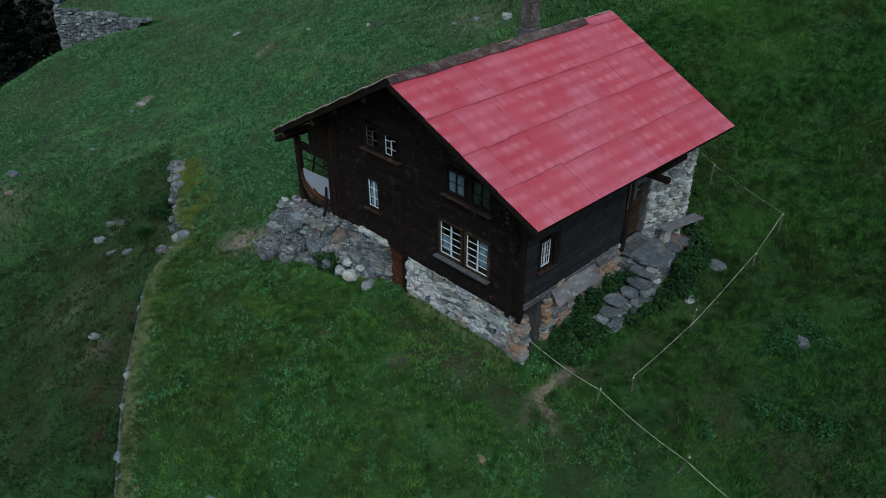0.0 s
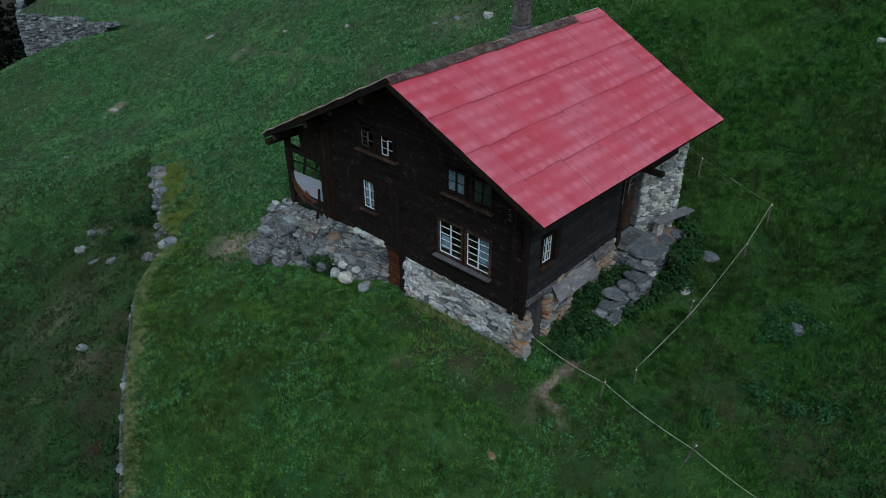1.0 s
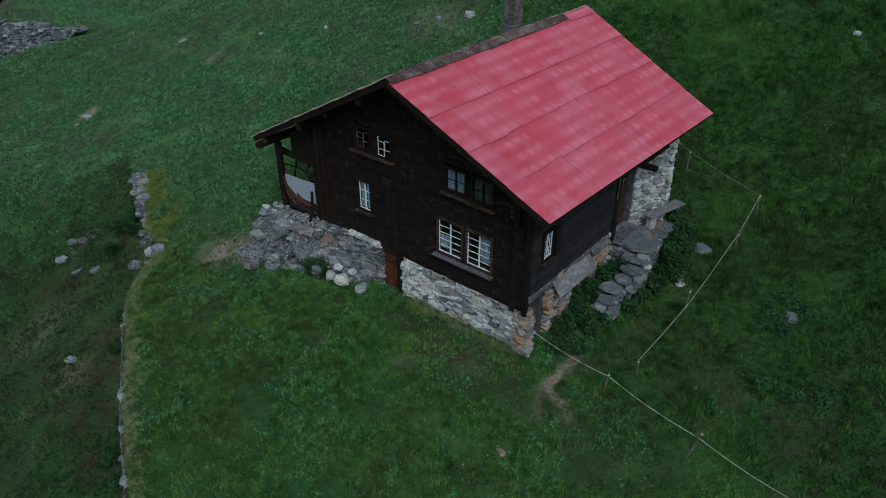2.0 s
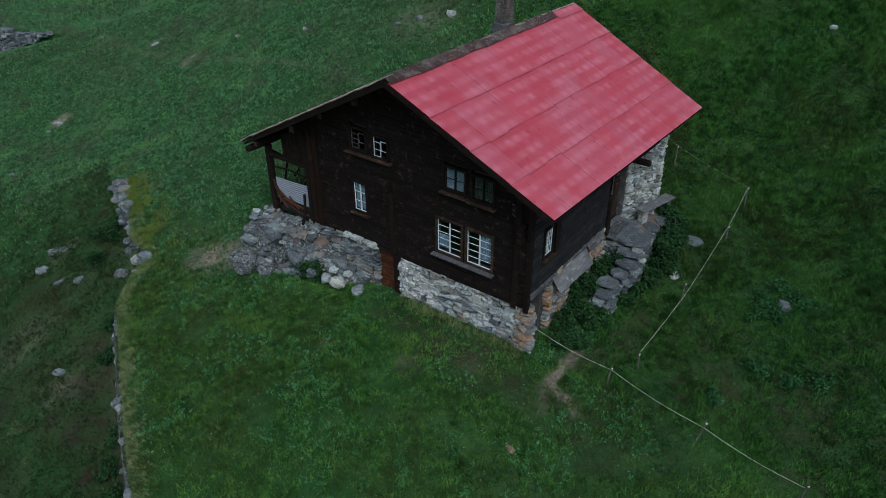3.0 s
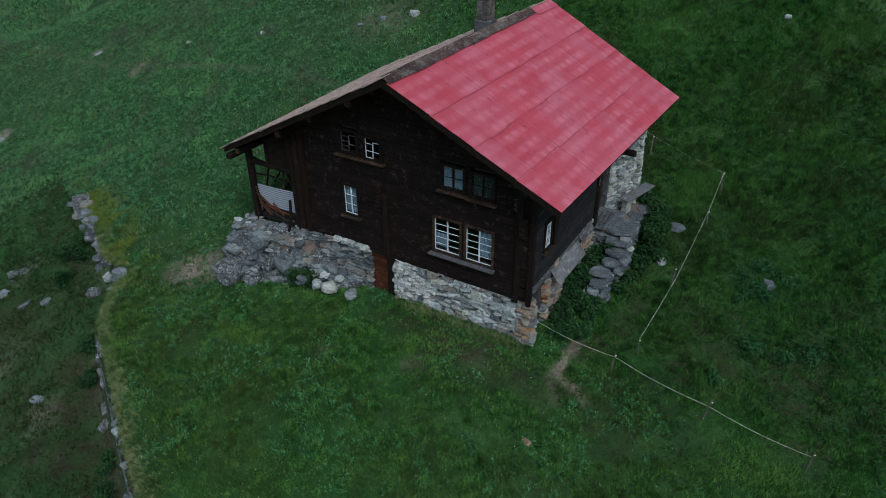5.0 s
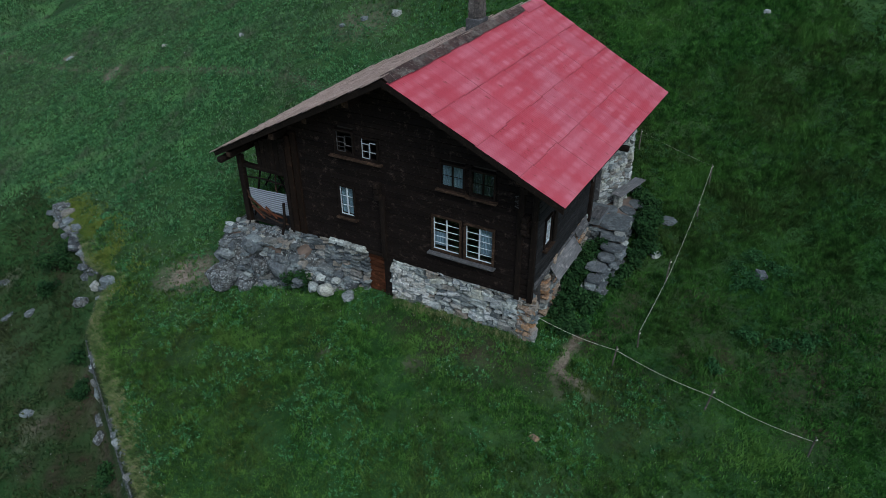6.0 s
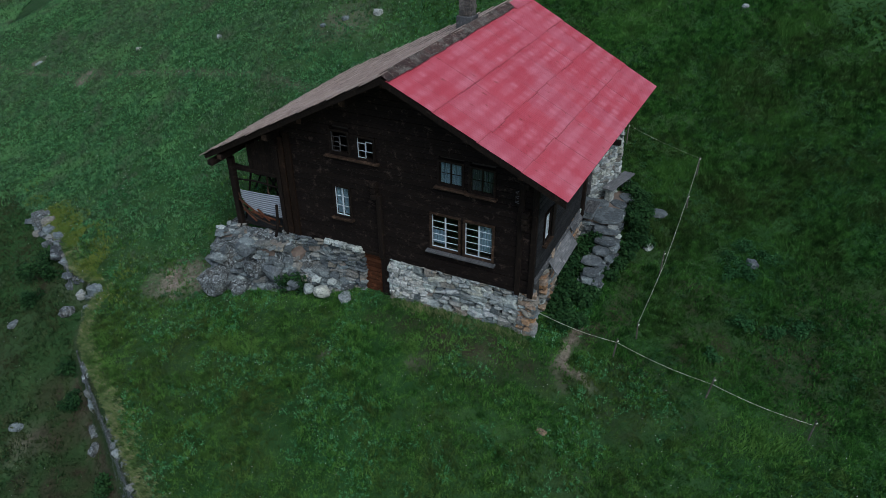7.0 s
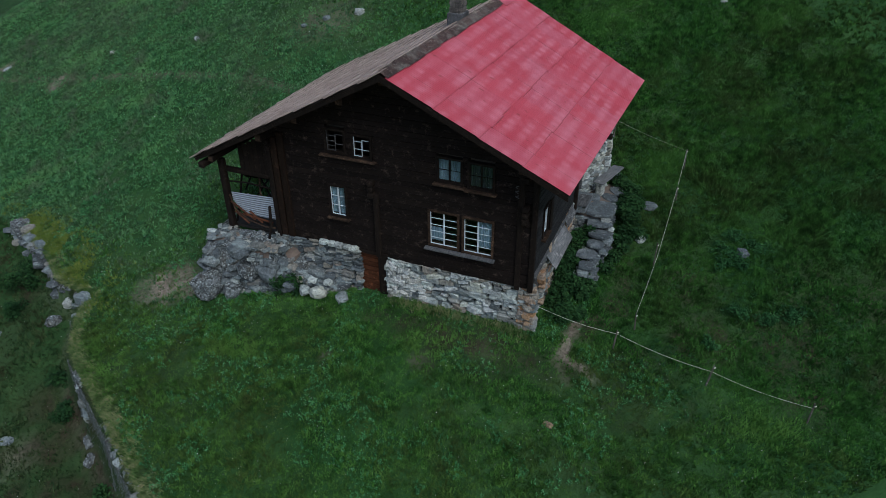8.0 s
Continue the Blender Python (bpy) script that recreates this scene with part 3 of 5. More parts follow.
lay_stones(rear, (6.48, 0.02), (7.95, -0.6), (-0.42, -1), lambda s: 2.2, lambda s: 5.75, S_PALE + S_GREY[:3] + S_LIME[:3], depth=0.3, course=(0.09, 0.19), length=(0.16, 0.5))
lay_stones(rear, (7.95, -0.6), (7.95, 1.2), (1, 0), lambda s: 2.2, lambda s: 5.9, S_PALE + S_GREY[:3], depth=0.3, course=(0.12, 0.2), length=(0.25, 0.5), limit=120)

# ---- timber walls ----
GABLE_OPEN = [(2.42, 3.40, 3.42, 4.64), (1.32, 2.28, 3.40, 4.62), (6.27, 6.88, 3.76, 4.86), (2.32, 3.12, 5.66, 6.44), (1.34, 2.12, 5.62, 6.42),
              (6.16, 6.84, 6.02, 6.76), (5.26, 5.90, 5.96, 6.70), (4.98, 5.98, 0.5, 2.62)]
SIDE_OPEN = [(0.50, 1.06, 4.06, 5.00), (0.14, 1.2, 0.0, 2.9), (5.08, 6.5, 0.0, 5.2)]


def free_spans(lo, hi, z0, z1, openings):
    spans = [(lo, hi)]
    for a, b, c, d in openings:
        if c < z1 - 0.03 and d > z0 + 0.03:
            spans = [q for s, e in spans for q in ((s, min(e, a)), (max(s, b), e)) if q[1] - q[0] > 0.04]
    return spans


gable = part("gable_wall", boxes((GU + 0.1, GU + 0.13, 0.1, 0.2, 2.5, 2.6)), LOG, house, "sun-blackened squared log gable")
z = 2.52
while z < 8.9:
    h = random.uniform(0.16, 0.21)
    lo = max(0.05, 4.3 - (9.02 - z - h) / 0.532)
    hi = min(WIDE, 4.3 + (9.02 - z - h) / 0.53)
    for a, b in free_spans(lo, hi, z, z + h, GABLE_OPEN):
        mid = GU + 0.08 + random.uniform(-0.012, 0.012)
        piece("log", BAR, gable, Matrix.Translation((mid, (a + b) / 2, z + h / 2)) @ pose(0, 0, 0, random.uniform(-0.15, 0.15), 0, 0) @ Matrix.Diagonal((0.18, b - a, h * 0.955, 1)))
    z += h
# inner lining behind the logs, cut at the same openings
levels = sorted({2.4, 9.0, *[q for o in GABLE_OPEN for q in o[2:] if 2.4 < q < 9], *np.arange(6.4, 9.0, 0.2).tolist()})
spans = []
for z0, z1 in zip(levels, levels[1:]):
    lo, hi = max(0.1, 4.3 - (9.02 - z1) / 0.532), min(WIDE - 0.05, 4.3 + (9.02 - z1) / 0.53)
    spans += [(GU + 0.15, GU + 0.2, a, b, z0, z1) for a, b in free_spans(lo, hi, z0, z1, GABLE_OPEN)]
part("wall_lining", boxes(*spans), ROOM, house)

side = part("side_wall", boxes((0.4, 0.5, 0.1, 0.13, 5.5, 5.6)), LOG_GREY, house, "weathered grey log side wall")
z = 2.92
while z < 6.5:
    h = random.uniform(0.17, 0.23)
    for a, b in free_spans(-0.02, 6.5, z, z + h, SIDE_OPEN):
        piece("log", BAR_GREY, side, Matrix.Translation(((a + b) / 2, 0.08 + random.uniform(-0.01, 0.01), z + h / 2)) @ Matrix.Diagonal((b - a, 0.18, h * 0.95, 1)))
    z += h
spans = []
levels = sorted({2.8, 6.45, *[q for o in SIDE_OPEN for q in o[2:] if 2.8 < q < 6.45]})
for z0, z1 in zip(levels, levels[1:]):
    spans += [(a, b, 0.15, 0.19, z0, z1) for a, b in free_spans(0.1, 7.5, z0, z1, SIDE_OPEN)]
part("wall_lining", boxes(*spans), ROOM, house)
part("rear_wall", boxes((7.45, 7.6, 0.2, WIDE, 0.5, 6.3), (7.46, 7.59, 1.0, 8.0, 6.3, 7.0), (7.46, 7.59, 2.2, 6.4, 7.0, 7.9)), LOG, house)
# unseen near-black wall added so the windows look into darkness
part("dark_backing_wall", boxes((1.6, 1.66, 0.25, 8.9, 2.73, 5.08), (1.6, 1.66, 0.3, 8.9, 5.22, 6.3), (1.6, 1.66, 1.2, 7.6, 6.3, 7.0), (1.6, 1.66, 2.6, 6.2, 7.0, 7.7)), ROOM, house)
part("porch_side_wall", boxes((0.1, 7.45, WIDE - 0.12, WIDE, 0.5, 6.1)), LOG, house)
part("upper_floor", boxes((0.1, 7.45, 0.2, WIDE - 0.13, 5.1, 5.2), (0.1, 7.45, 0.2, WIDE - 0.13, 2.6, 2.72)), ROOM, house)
# corner posts and the cover board over the cross wall
for a in (0.0, 0.42, 8.95):
    part("corner_post", boxes((GU - 0.07, GU + 0.06, a, a + 0.17, 2.45, under_roof(a) - 0.15), bevel=0.015), BEAM, house)
part("cover_board", boxes((GU - 0.12, GU + 0.02, 5.10, 5.26, 2.55, 4.85), bevel=0.015), BEAM, house)
part("cover_board", boxes((GU - 0.1, GU + 0.02, 8.4, 8.62, 2.6, 6.4), bevel=0.015), BROWN_BOARD, house, "brown vertical board")
part("cover_board", boxes((GU - 0.09, GU + 0.02, 8.68, 8.9, 2.6, 6.2), bevel=0.015), BROWN_BOARD, house, "brown vertical board")
for v, zz in ((0.25, 6.45), (0.25, 5.15), (5.2, 5.05), (8.85, 6.05)):
    for k in range(3):
        part("log_end", boxes((GU - 0.24, GU - 0.01, v, v + 0.18, zz + 0.2 * k - 0.3, zz + 0.2 * k - 0.13), bevel=0.02), BEAM, house)


# ---- windows ----
def window(at, w, h, cols, rows, sash_mat, casing=BARE_WOOD, curtain=None, cloth=None, sill=True, broken=False, label=""):
    """A window in a wall: local x across, local y into the wall, local z up from the sill."""
    c = 0.05
    win = part("window", boxes((-c, 0.02, -0.05, 0.12, -c, h + c), (w - 0.02, w + c, -0.05, 0.12, -c, h + c), (0.02, w - 0.02, -0.045, 0.115, h - 0.02, h + c), (0.02, w - 0.02, -0.045, 0.115, -c, 0.02)), casing, house, label)
    win.matrix_basis = at
    if sill:
        part("sill", boxes((-0.12, w + 0.12, -0.16, 0.02, -0.12, -0.055), bevel=0.01), BARE_WOOD, win)
    half = w / 2
    for s, (a, b) in enumerate(((0.022, half - 0.004), (half + 0.004, w - 0.022))):
        t, y0, y1 = 0.016, 0.0, 0.04
        if broken:
            t = 0.011
        bars = [(a, a + t, y0, y1, 0.022, h - 0.022), (b - t, b, y0, y1, 0.022, h - 0.022), (a + t, b - t, y0 + 0.002, y1 - 0.002, 0.022, 0.022 + t), (a + t, b - t, y0 + 0.002, y1 - 0.002, h - 0.022 - t, h - 0.022)]
        if broken and s == 1:
            bars = [(a, a + t, y0, y1, 0.24, 0.56), (a + t, b - t, y0 + 0.002, y1 - 0.002, 0.24, 0.24 + t), (a + t, b - t, y0 + 0.002, y1 - 0.002, 0.56 - t, 0.56)]
        elif broken:
            bars = [bars[0], (b - t, b, y0, y1, 0.022, 0.5), bars[2], (a + t, b - t, y0 + 0.002, y1 - 0.002, 0.5 - t, 0.5)]
        part("sash", boxes(*bars), sash_mat, win)
        for r in range(1, rows):
            zc = 0.022 + ((0.5 if broken else h) - 0.044) * r / rows
            if not (broken and s == 1):
                part("glazing_bar", boxes((a + t, b - t, y0 + 0.008, y1 - 0.008, zc - 0.006, zc + 0.006)), sash_mat, win)
        for k in range(1, cols):
            xc = a + (b - a) * k / cols
            part("glazing_bar", boxes((xc - 0.011, xc + 0.011, y0 + 0.012, y1 - 0.012, 0.07, h - 0.07)), sash_mat, win)
        if not broken:
            part("pane", boxes((a + t, b - t, 0.018, 0.022, 0.022 + t, h - 0.022 - t)), GLASS, win).visible_shadow = False
        if curtain and curtain[s]:
            bm = bmesh.new()
            n = 16
            lowz, topz = curtain[s]
            rowsv = [[bm.verts.new((a + (b - a) * i / n, 0.09 + 0.018 * math.sin(i * 1.9), zz)) for i in range(n + 1)] for zz in (h * lowz, h * topz)]
            for i in range(n):
                bm.faces.new((rowsv[0][i], rowsv[0][i + 1], rowsv[1][i + 1], rowsv[1][i]))
            part("curtain", bm, cloth or CURTAIN, win)
    return win


def on_gable(v_left, z):
    return Matrix.Translation((GU + 0.0, v_left, z)) @ pose(0, 0, 0, 0, 0, -90)


window(on_gable(3.38, 3.44), 0.94, 1.18, 1, 5, WHITE, sill=False, curtain=((0.1, 0.5), None), label="white-painted casement window with brown casing")
window(on_gable(2.26, 3.42), 0.92, 1.18, 1, 5, WHITE, sill=False, curtain=(None, (0.2, 0.95)), label="white-painted casement window with brown casing")
window(on_gable(6.86, 3.78), 0.57, 1.06, 1, 3, WHITE, casing=BEAM, curtain=((0.05, 0.9), (0.05, 0.9)), label="narrow white casement with pale curtains")
window(on_gable(3.10, 5.68), 0.76, 0.74, 1, 2, BEAM, casing=BEAM, curtain=((0.02, 0.98), (0.02, 0.98)), label="dark upper window with pale blue curtain")
# no curtain here: the dark sheet only keeps the panes dark
window(on_gable(2.10, 5.64), 0.74, 0.76, 1, 2, BEAM, casing=BEAM, curtain=((0.02, 0.98), (0.02, 0.98)), cloth=PANE_DARK, label="dark upper window with an added dark sheet behind it")
window(on_gable(6.82, 6.04), 0.64, 0.7, 1, 3, BEAM_GREY, casing=BEAM, broken=True, label="small dark attic window", sill=False)
window(on_gable(5.88, 5.98), 0.60, 0.7, 1, 2, WHITE, casing=BEAM, sill=False, broken=True, label="small attic window with broken white sash")
part("window_ledge", boxes((GU - 0.2, GU - 0.02, 1.22, 3.52, 3.30, 3.365), bevel=0.012), BEAM_GREY, house, "long silvered sill board below the two large windows")
part("window_ledge", boxes((GU - 0.16, GU + 0.02, 5.1, 7.05, 5.87, 5.93), bevel=0.012), BARE_WOOD, house, "weathered brown ledge below the attic windows")
window(Matrix.Translation((0.53, 0.0, 4.08)), 0.5, 0.9, 2, 3, WHITE, casing=BEAM, label="white side window with dark shutters")
part("shutter", boxes((1.09, 1.36, -0.1, -0.06, 4.0, 5.05), bevel=0.008), BEAM, house)

# ---- doors ----
door = part("cellar_door", boxes((GU + 0.13, GU + 0.15, 5.3, 5.96, 0.95, 2.56)), DOOR_WOOD, house, "reddish-brown horizontal-boarded cellar door")
z = 0.95
while z < 2.5:
    part("board", boxes((GU + 0.085, GU + 0.12, 5.3, 5.96, z, z + random.uniform(0.14, 0.16)), bevel=0.008), DOOR_WOOD, door)
    z += 0.175
part("door_post", boxes((GU + 0.0, GU + 0.16, 4.98, 5.28, 0.7, 2.6), bevel=0.015), BEAM, house)
part("lintel", boxes((GU - 0.02, GU + 0.16, 4.9, 6.05, 2.52, 2.66), bevel=0.015), BEAM, house)
part("doorstep", boxes((GU - 0.35, GU + 0.1, 5.0, 6.0, 0.85, 0.97), bevel=0.02), STONE, house)
low = part("low_door", boxes((0.2, 1.18, 0.2, 0.23, 0.75, 2.88)), DARK_DOOR, house, "low grey plank door beside the corner pier")
for k in range(6):
    part("plank", boxes((0.21 + 0.16 * k, 0.36 + 0.16 * k, 0.165, 0.2, 0.8, 2.86), bevel=0.006), DARK_DOOR, low)
part("handle", rod([(1.05, 0.16, 1.95), (1.05, 0.1, 1.95), (1.15, 0.1, 1.95)], 0.015), IRON, low)
part("lintel", boxes((0.1, 1.3, -0.03, 0.22, 2.86, 3.0), bevel=0.015), LOG_GREY, house)
part("sill_beam", boxes((-0.05, 4.78, -0.05, 0.14, 2.9, 3.1), bevel=0.02), BEAM_GREY, house)
# entrance bay above the steps
entry = part("entrance_door", boxes((5.32, 6.28, 0.24, 0.28, 2.95, 4.95)), BARE_WOOD, house, "weathered brown entrance door with a small window")
for k in range(5):
    part("plank", boxes((5.32 + 0.19 * k, 5.50 + 0.19 * k, 0.20, 0.24, 2.95, 4.2), bevel=0.006), BARE_WOOD, entry)
part("rail", boxes((5.32, 6.28, 0.19, 0.24, 4.2, 4.3), bevel=0.006), BARE_WOOD, entry)
part("pane", boxes((5.52, 6.08, 0.22, 0.235, 4.35, 4.85)), GLASS, entry)
part("window_bar", boxes((5.78, 5.82, 0.20, 0.24, 4.32, 4.9), (5.5, 5.78, 0.205, 0.235, 4.58, 4.62), (5.82, 6.1, 0.205, 0.235, 4.58, 4.62)), GREY_WOOD, entry)
part("handle", rod([(5.42, 0.19, 3.95), (5.42, 0.13, 3.95), (5.54, 0.13, 3.95)], 0.014), IRON, entry)
part("door_frame", boxes((5.18, 5.3, 0.04, 0.34, 2.95, 5.15), (6.3, 6.43, 0.04, 0.34, 2.95, 5.15), (5.3, 6.3, 0.04, 0.34, 4.97, 5.15)), BEAM_GREY, house)
part("bay_lining", boxes((5.0, 5.08, 0.0, 0.6, 2.7, 5.3), (5.08, 6.5, 0.4, 0.5, 2.7, 5.3), (5.08, 6.5, 0.2, 0.4, 5.2, 5.4)), LOG, house)
part("entrance_post", boxes((4.92, 5.1, -0.12, 0.06, 2.75, 5.75), bevel=0.02), BEAM, house)
part("eave_beam", boxes((5.5, 7.3, -0.62, -0.44, 5.55, 5.73), bevel=0.02), BEAM, house, "dark beam under the eave")
part("eave_bracket", boxes((5.55, 5.73, -0.95, 0.1, 5.36, 5.54), bevel=0.02), BEAM, house)
part("bracket_end", boxes((5.565, 5.715, -0.965, -0.95, 5.375, 5.525)), BROWN_BOARD, house)
part("down_pipe", rod([(4.86, -0.1, 5.6), (4.85, -0.12, 5.2), (4.85, -0.11, 4.4)], 0.022, 6), BEAM_GREY, house, "short pale pipe by the entrance post")
part("threshold", boxes((5.05, 6.3, -0.44, 0.2, 2.62, 2.88), bevel=0.03), STONE_BLUE, house)
grate = part("door_grate", boxes((5.0, 5.98, -0.46, -0.44, 2.9, 2.93), (5.0, 5.98, -0.08, -0.06, 2.9, 2.93)), BEAM_GREY, house, "slatted grey wooden door grate")
for k in range(12):
    part("slat", boxes((5.01 + 0.08 * k, 5.055 + 0.08 * k, -0.47, -0.05, 2.93, 2.955)), BEAM_GREY, grate)
# slanting weatherboard over the side footing
board = part("weatherboard", boxes((1.2, 3.45, -0.015, 0.015, -0.58, 0.0), bevel=0.008), GREY_WOOD, house, "slanting silvered weatherboard over the footing")
board.matrix_basis = Matrix.Translation((0, -0.02, 3.08)) @ pose(0, 0, 0, -38, 1.5, 0)
board = part("weatherboard", boxes((3.5, 4.6, -0.015, 0.015, -0.3, 0.0), bevel=0.008), BEAM_GREY, house, "slanting silvered weatherboard over the footing")
board.matrix_basis = Matrix.Translation((0, -0.02, 3.12)) @ pose(0, 0, 0, -38, 0, 0)


# ---- roof ----
def roof_point(a, b, c, d, s, t, lift=0.0):
    """A point on the slope: s along the ridge, t from ridge (a to b) down to eave (c to d)."""
    n = (b - a).cross(c - a).normalized()
    if n.z < 0:
        n = -n
    return a.lerp(b, s).lerp(c.lerp(d, s), t) + n * lift


def slope_slab(a, b, c, d, lift0, lift1, t1=1.0):
    bm = bmesh.new()
    ring = [(0, 0), (1, 0), (1, t1), (0, t1)]
    lo = [bm.verts.new(roof_point(a, b, c, d, s, t, lift0)) for s, t in ring]
    hi = [bm.verts.new(roof_point(a, b, c, d, s, t, lift1)) for s, t in ring]
    bm.faces.new(lo)
    bm.faces.new(list(reversed(hi)))
    for k in range(4):
        bm.faces.new((lo[k], hi[k], hi[(k + 1) % 4], lo[(k + 1) % 4]))
    bmesh.ops.recalc_face_normals(bm, faces=bm.faces[:])
    return bm


deck_r = part("roof_deck", slope_slab(RF, RB, EF, EB, -0.14, -0.06), BEAM, house)
deck_l = part("roof_deck", slope_slab(RF, RB, LF, LB, -0.20, -0.10), BEAM, house)


def corrugated(a, b, c, d, s0, s1, t0, t1, pitch=0.09, deep=0.0045, lift=0.0, rows=3, jag=0.0):
    """One corrugated sheet of a slope, with its UVs in metres."""
    bm = bmesh.new()
    uv = bm.loops.layers.uv.new("UVMap")
    lap = bm.verts.layers.float.new("lap")
    wide, tall = (b - a).length, (c - a).length
    n = max(8, int((s1 - s0) * wide / pitch * 4))
    grid, where = [], {}
    steps = [j / rows * 0.97 for j in range(rows + 1)] + [0.975, 1.0]
    rows = len(steps) - 1
    for j in range(rows + 1):
        t = t0 + (t1 - t0) * steps[j]
        row = []
        for i in range(n + 1):
            s = s0 + (s1 - s0) * i / n
            h = lift + 0.02 * steps[j] + deep * math.sin(s * wide / pitch * 2 * math.pi)
            v = bm.verts.new(roof_point(a, b, c, d, s, t + jag * (j == rows), h))
            where[v] = (s * wide, t * tall)
            # darkens the sheet's lower and side edge like the shadow of an overlap
            v[lap] = (0.8 if j == rows else 0.0) if t1 < 0.99 else 0.0
            if i <= 1 and s0 > 0:
                v[lap] = max(v[lap], 0.45)
            row.append(v)
        grid.append(row)
    for j in range(rows):
        for i in range(n):
            f = bm.faces.new((grid[j][i], grid[j][i + 1], grid[j + 1][i + 1], grid[j + 1][i]))
            f.smooth = True
            for l in f.loops:
                l[uv].uv = where[l.vert]
    bmesh.ops.recalc_face_normals(bm, faces=bm.faces[:])
    return bm


red_roof = part("red_roof", slope_slab(RF, RB, EF, EB, -0.05, -0.03, 0.998), BEAM, house, "faded red corrugated iron roof slope")
ROWS_T = [0.048, 0.295, 0.535, 0.77, 1.006]
cols = 12
for j in range(4):
    for i in range(cols):
        s0, s1 = i / cols, (i + 1) / cols + (0.006 if i < cols - 1 else 0)
        tail = random.uniform(-0.004, 0.006) if j < 3 else 0
        part("roof_sheet", corrugated(RF, RB, EF, EB, s0, s1, ROWS_T[j] - 0.012, ROWS_T[j + 1] + tail, lift=0.004 * (i % 2) + random.uniform(0, 0.003)), RED, red_roof)
part("red_ridge_plate", corrugated(RF, RB, EF, EB, 0.845, 1.0, 0.0, 0.07, lift=0.012, rows=2), RED, house)

old_roof = part("shingle_roof", slope_slab(RF, RB, LF, LB, -0.09, -0.04), BEAM, house, "weathered brown board-shingled roof slope")
SLAT = mesh_from("shingle", boxes((-0.5, 0.5, -0.5, 0.5, -0.5, 0.5), bevel=0.03), SHINGLE)
na, nb = 22, 13
down = (LF - RF).normalized()
across = (RB - RF).normalized()
up = across.cross(down).normalized()
if up.z < 0:
    up = -up
basis = Matrix(((across.x, down.x, up.x, 0), (across.y, down.y, up.y, 0), (across.z, down.z, up.z, 0), (0, 0, 0, 1)))
slope_len = (LF - RF).length
for j in range(nb):
    for i in range(na):
        s, t = (i + 0.5 + 0.3 * (j % 2) - 0.15) / na, (j + 0.5) / nb
        p = roof_point(RF, RB, LF, LB, s, t, 0.0)
        wob = pose(0, 0, 0, -2.2 + random.uniform(-0.8, 0.8), random.uniform(-1, 1), random.uniform(-1.5, 1.5))
        piece("shingle", SLAT, old_roof, Matrix.Translation(p) @ basis @ wob @ Matrix.Diagonal((9.5 / na * random.uniform(0.9, 1.0), slope_len / nb * random.uniform(1.15, 1.3), 0.03, 1)))

for k in range(34):
    p = roof_point(RF, RB, LF, LB, (k + 0.4) / 34, 1.0 + random.uniform(-0.012, 0.03), -0.02)
    part("eave_shingle", boxes((-0.13, 0.13, -0.3, 0.14 + random.uniform(0, 0.12), -0.012, 0.012)), SHINGLE, old_roof).matrix_basis = Matrix.Translation(p) @ basis @ pose(0, 0, 0, random.uniform(-3, 3), random.uniform(-3, 3), random.uniform(-5, 5))

# ridge plates, with a metal one at the gable
for k in range(8):
    s0, s1 = 0.0 + 0.104 * k, 0.104 * (k + 1) + 0.006
    bm = bmesh.new()
    lift = 0.05 + 0.012 * (k % 2)
    rowsv = [[bm.verts.new(p) for p in (roof_point(RF, RB, LF, LB, s, 0.006, lift), roof_point(RF, RB, EF, EB, s, -0.004, lift + 0.03), roof_point(RF, RB, EF, EB, s, 0.055 + random.uniform(-0.006, 0.006), lift))] for s in (s0, s1)]
    for q in range(2):
        bm.faces.new((rowsv[0][q], rowsv[0][q + 1], rowsv[1][q + 1], rowsv[1][q]))
    bmesh.ops.solidify(bm, geom=bm.faces[:], thickness=0.025)
    bmesh.ops.recalc_face_normals(bm, faces=bm.faces[:])
    part("ridge_plate", bm, RIDGE, house)


def gable_board(p, q, drop, name="bargeboard", lift=-0.02):
    d = Vector((0.05, 0, 0))
    bm = bmesh.new()
    lo = [bm.verts.new(Vector(v) + w) for v in (p, q) for w in (Vector((0, 0, lift)), Vector((0, 0, lift - drop)))]
    hi = [bm.verts.new(v.co + d) for v in lo]
    for f in ((lo[0], lo[1], lo[3], lo[2]), (hi[0], hi[2], hi[3], hi[1]), (lo[0], hi[0], hi[1], lo[1]), (lo[2], lo[3], hi[3], hi[2]), (lo[0], lo[2], hi[2], hi[0]), (lo[1], hi[1], hi[3], lo[3])):
        bm.faces.new(f)
    bmesh.ops.recalc_face_normals(bm, faces=bm.faces[:])
    return part(name, bm, BEAM, house)


gable_board(RF + Vector((0.02, 0, 0)), EF + Vector((0.02, 0, 0)), 0.16, lift=-0.05)
gable_board(RF + Vector((0.02, 0, -0.04)), RF.lerp(LF, 0.93) + Vector((0.06, 0, -0.05)), 0.17)
gable_board(EF + Vector((0.0, 0.02, 0)), EB + Vector((0, 0.02, 0)), 0.08, "eave_board", lift=-0.05)
# purlins run out to carry the overhang
for v, w in ((4.3, 0.26), (5.75, 0.26), (8.9, 0.24), (0.35, 0.24), (2.2, 0.2), (7.4, 0.2), (11.0, 0.2)):
    ztop = under_roof(v) - 0.1 - (0.05 if v > 4 else 0)
    out = -1.0 + 0.06 * abs(v - 4.3) if v < 10 else -0.65
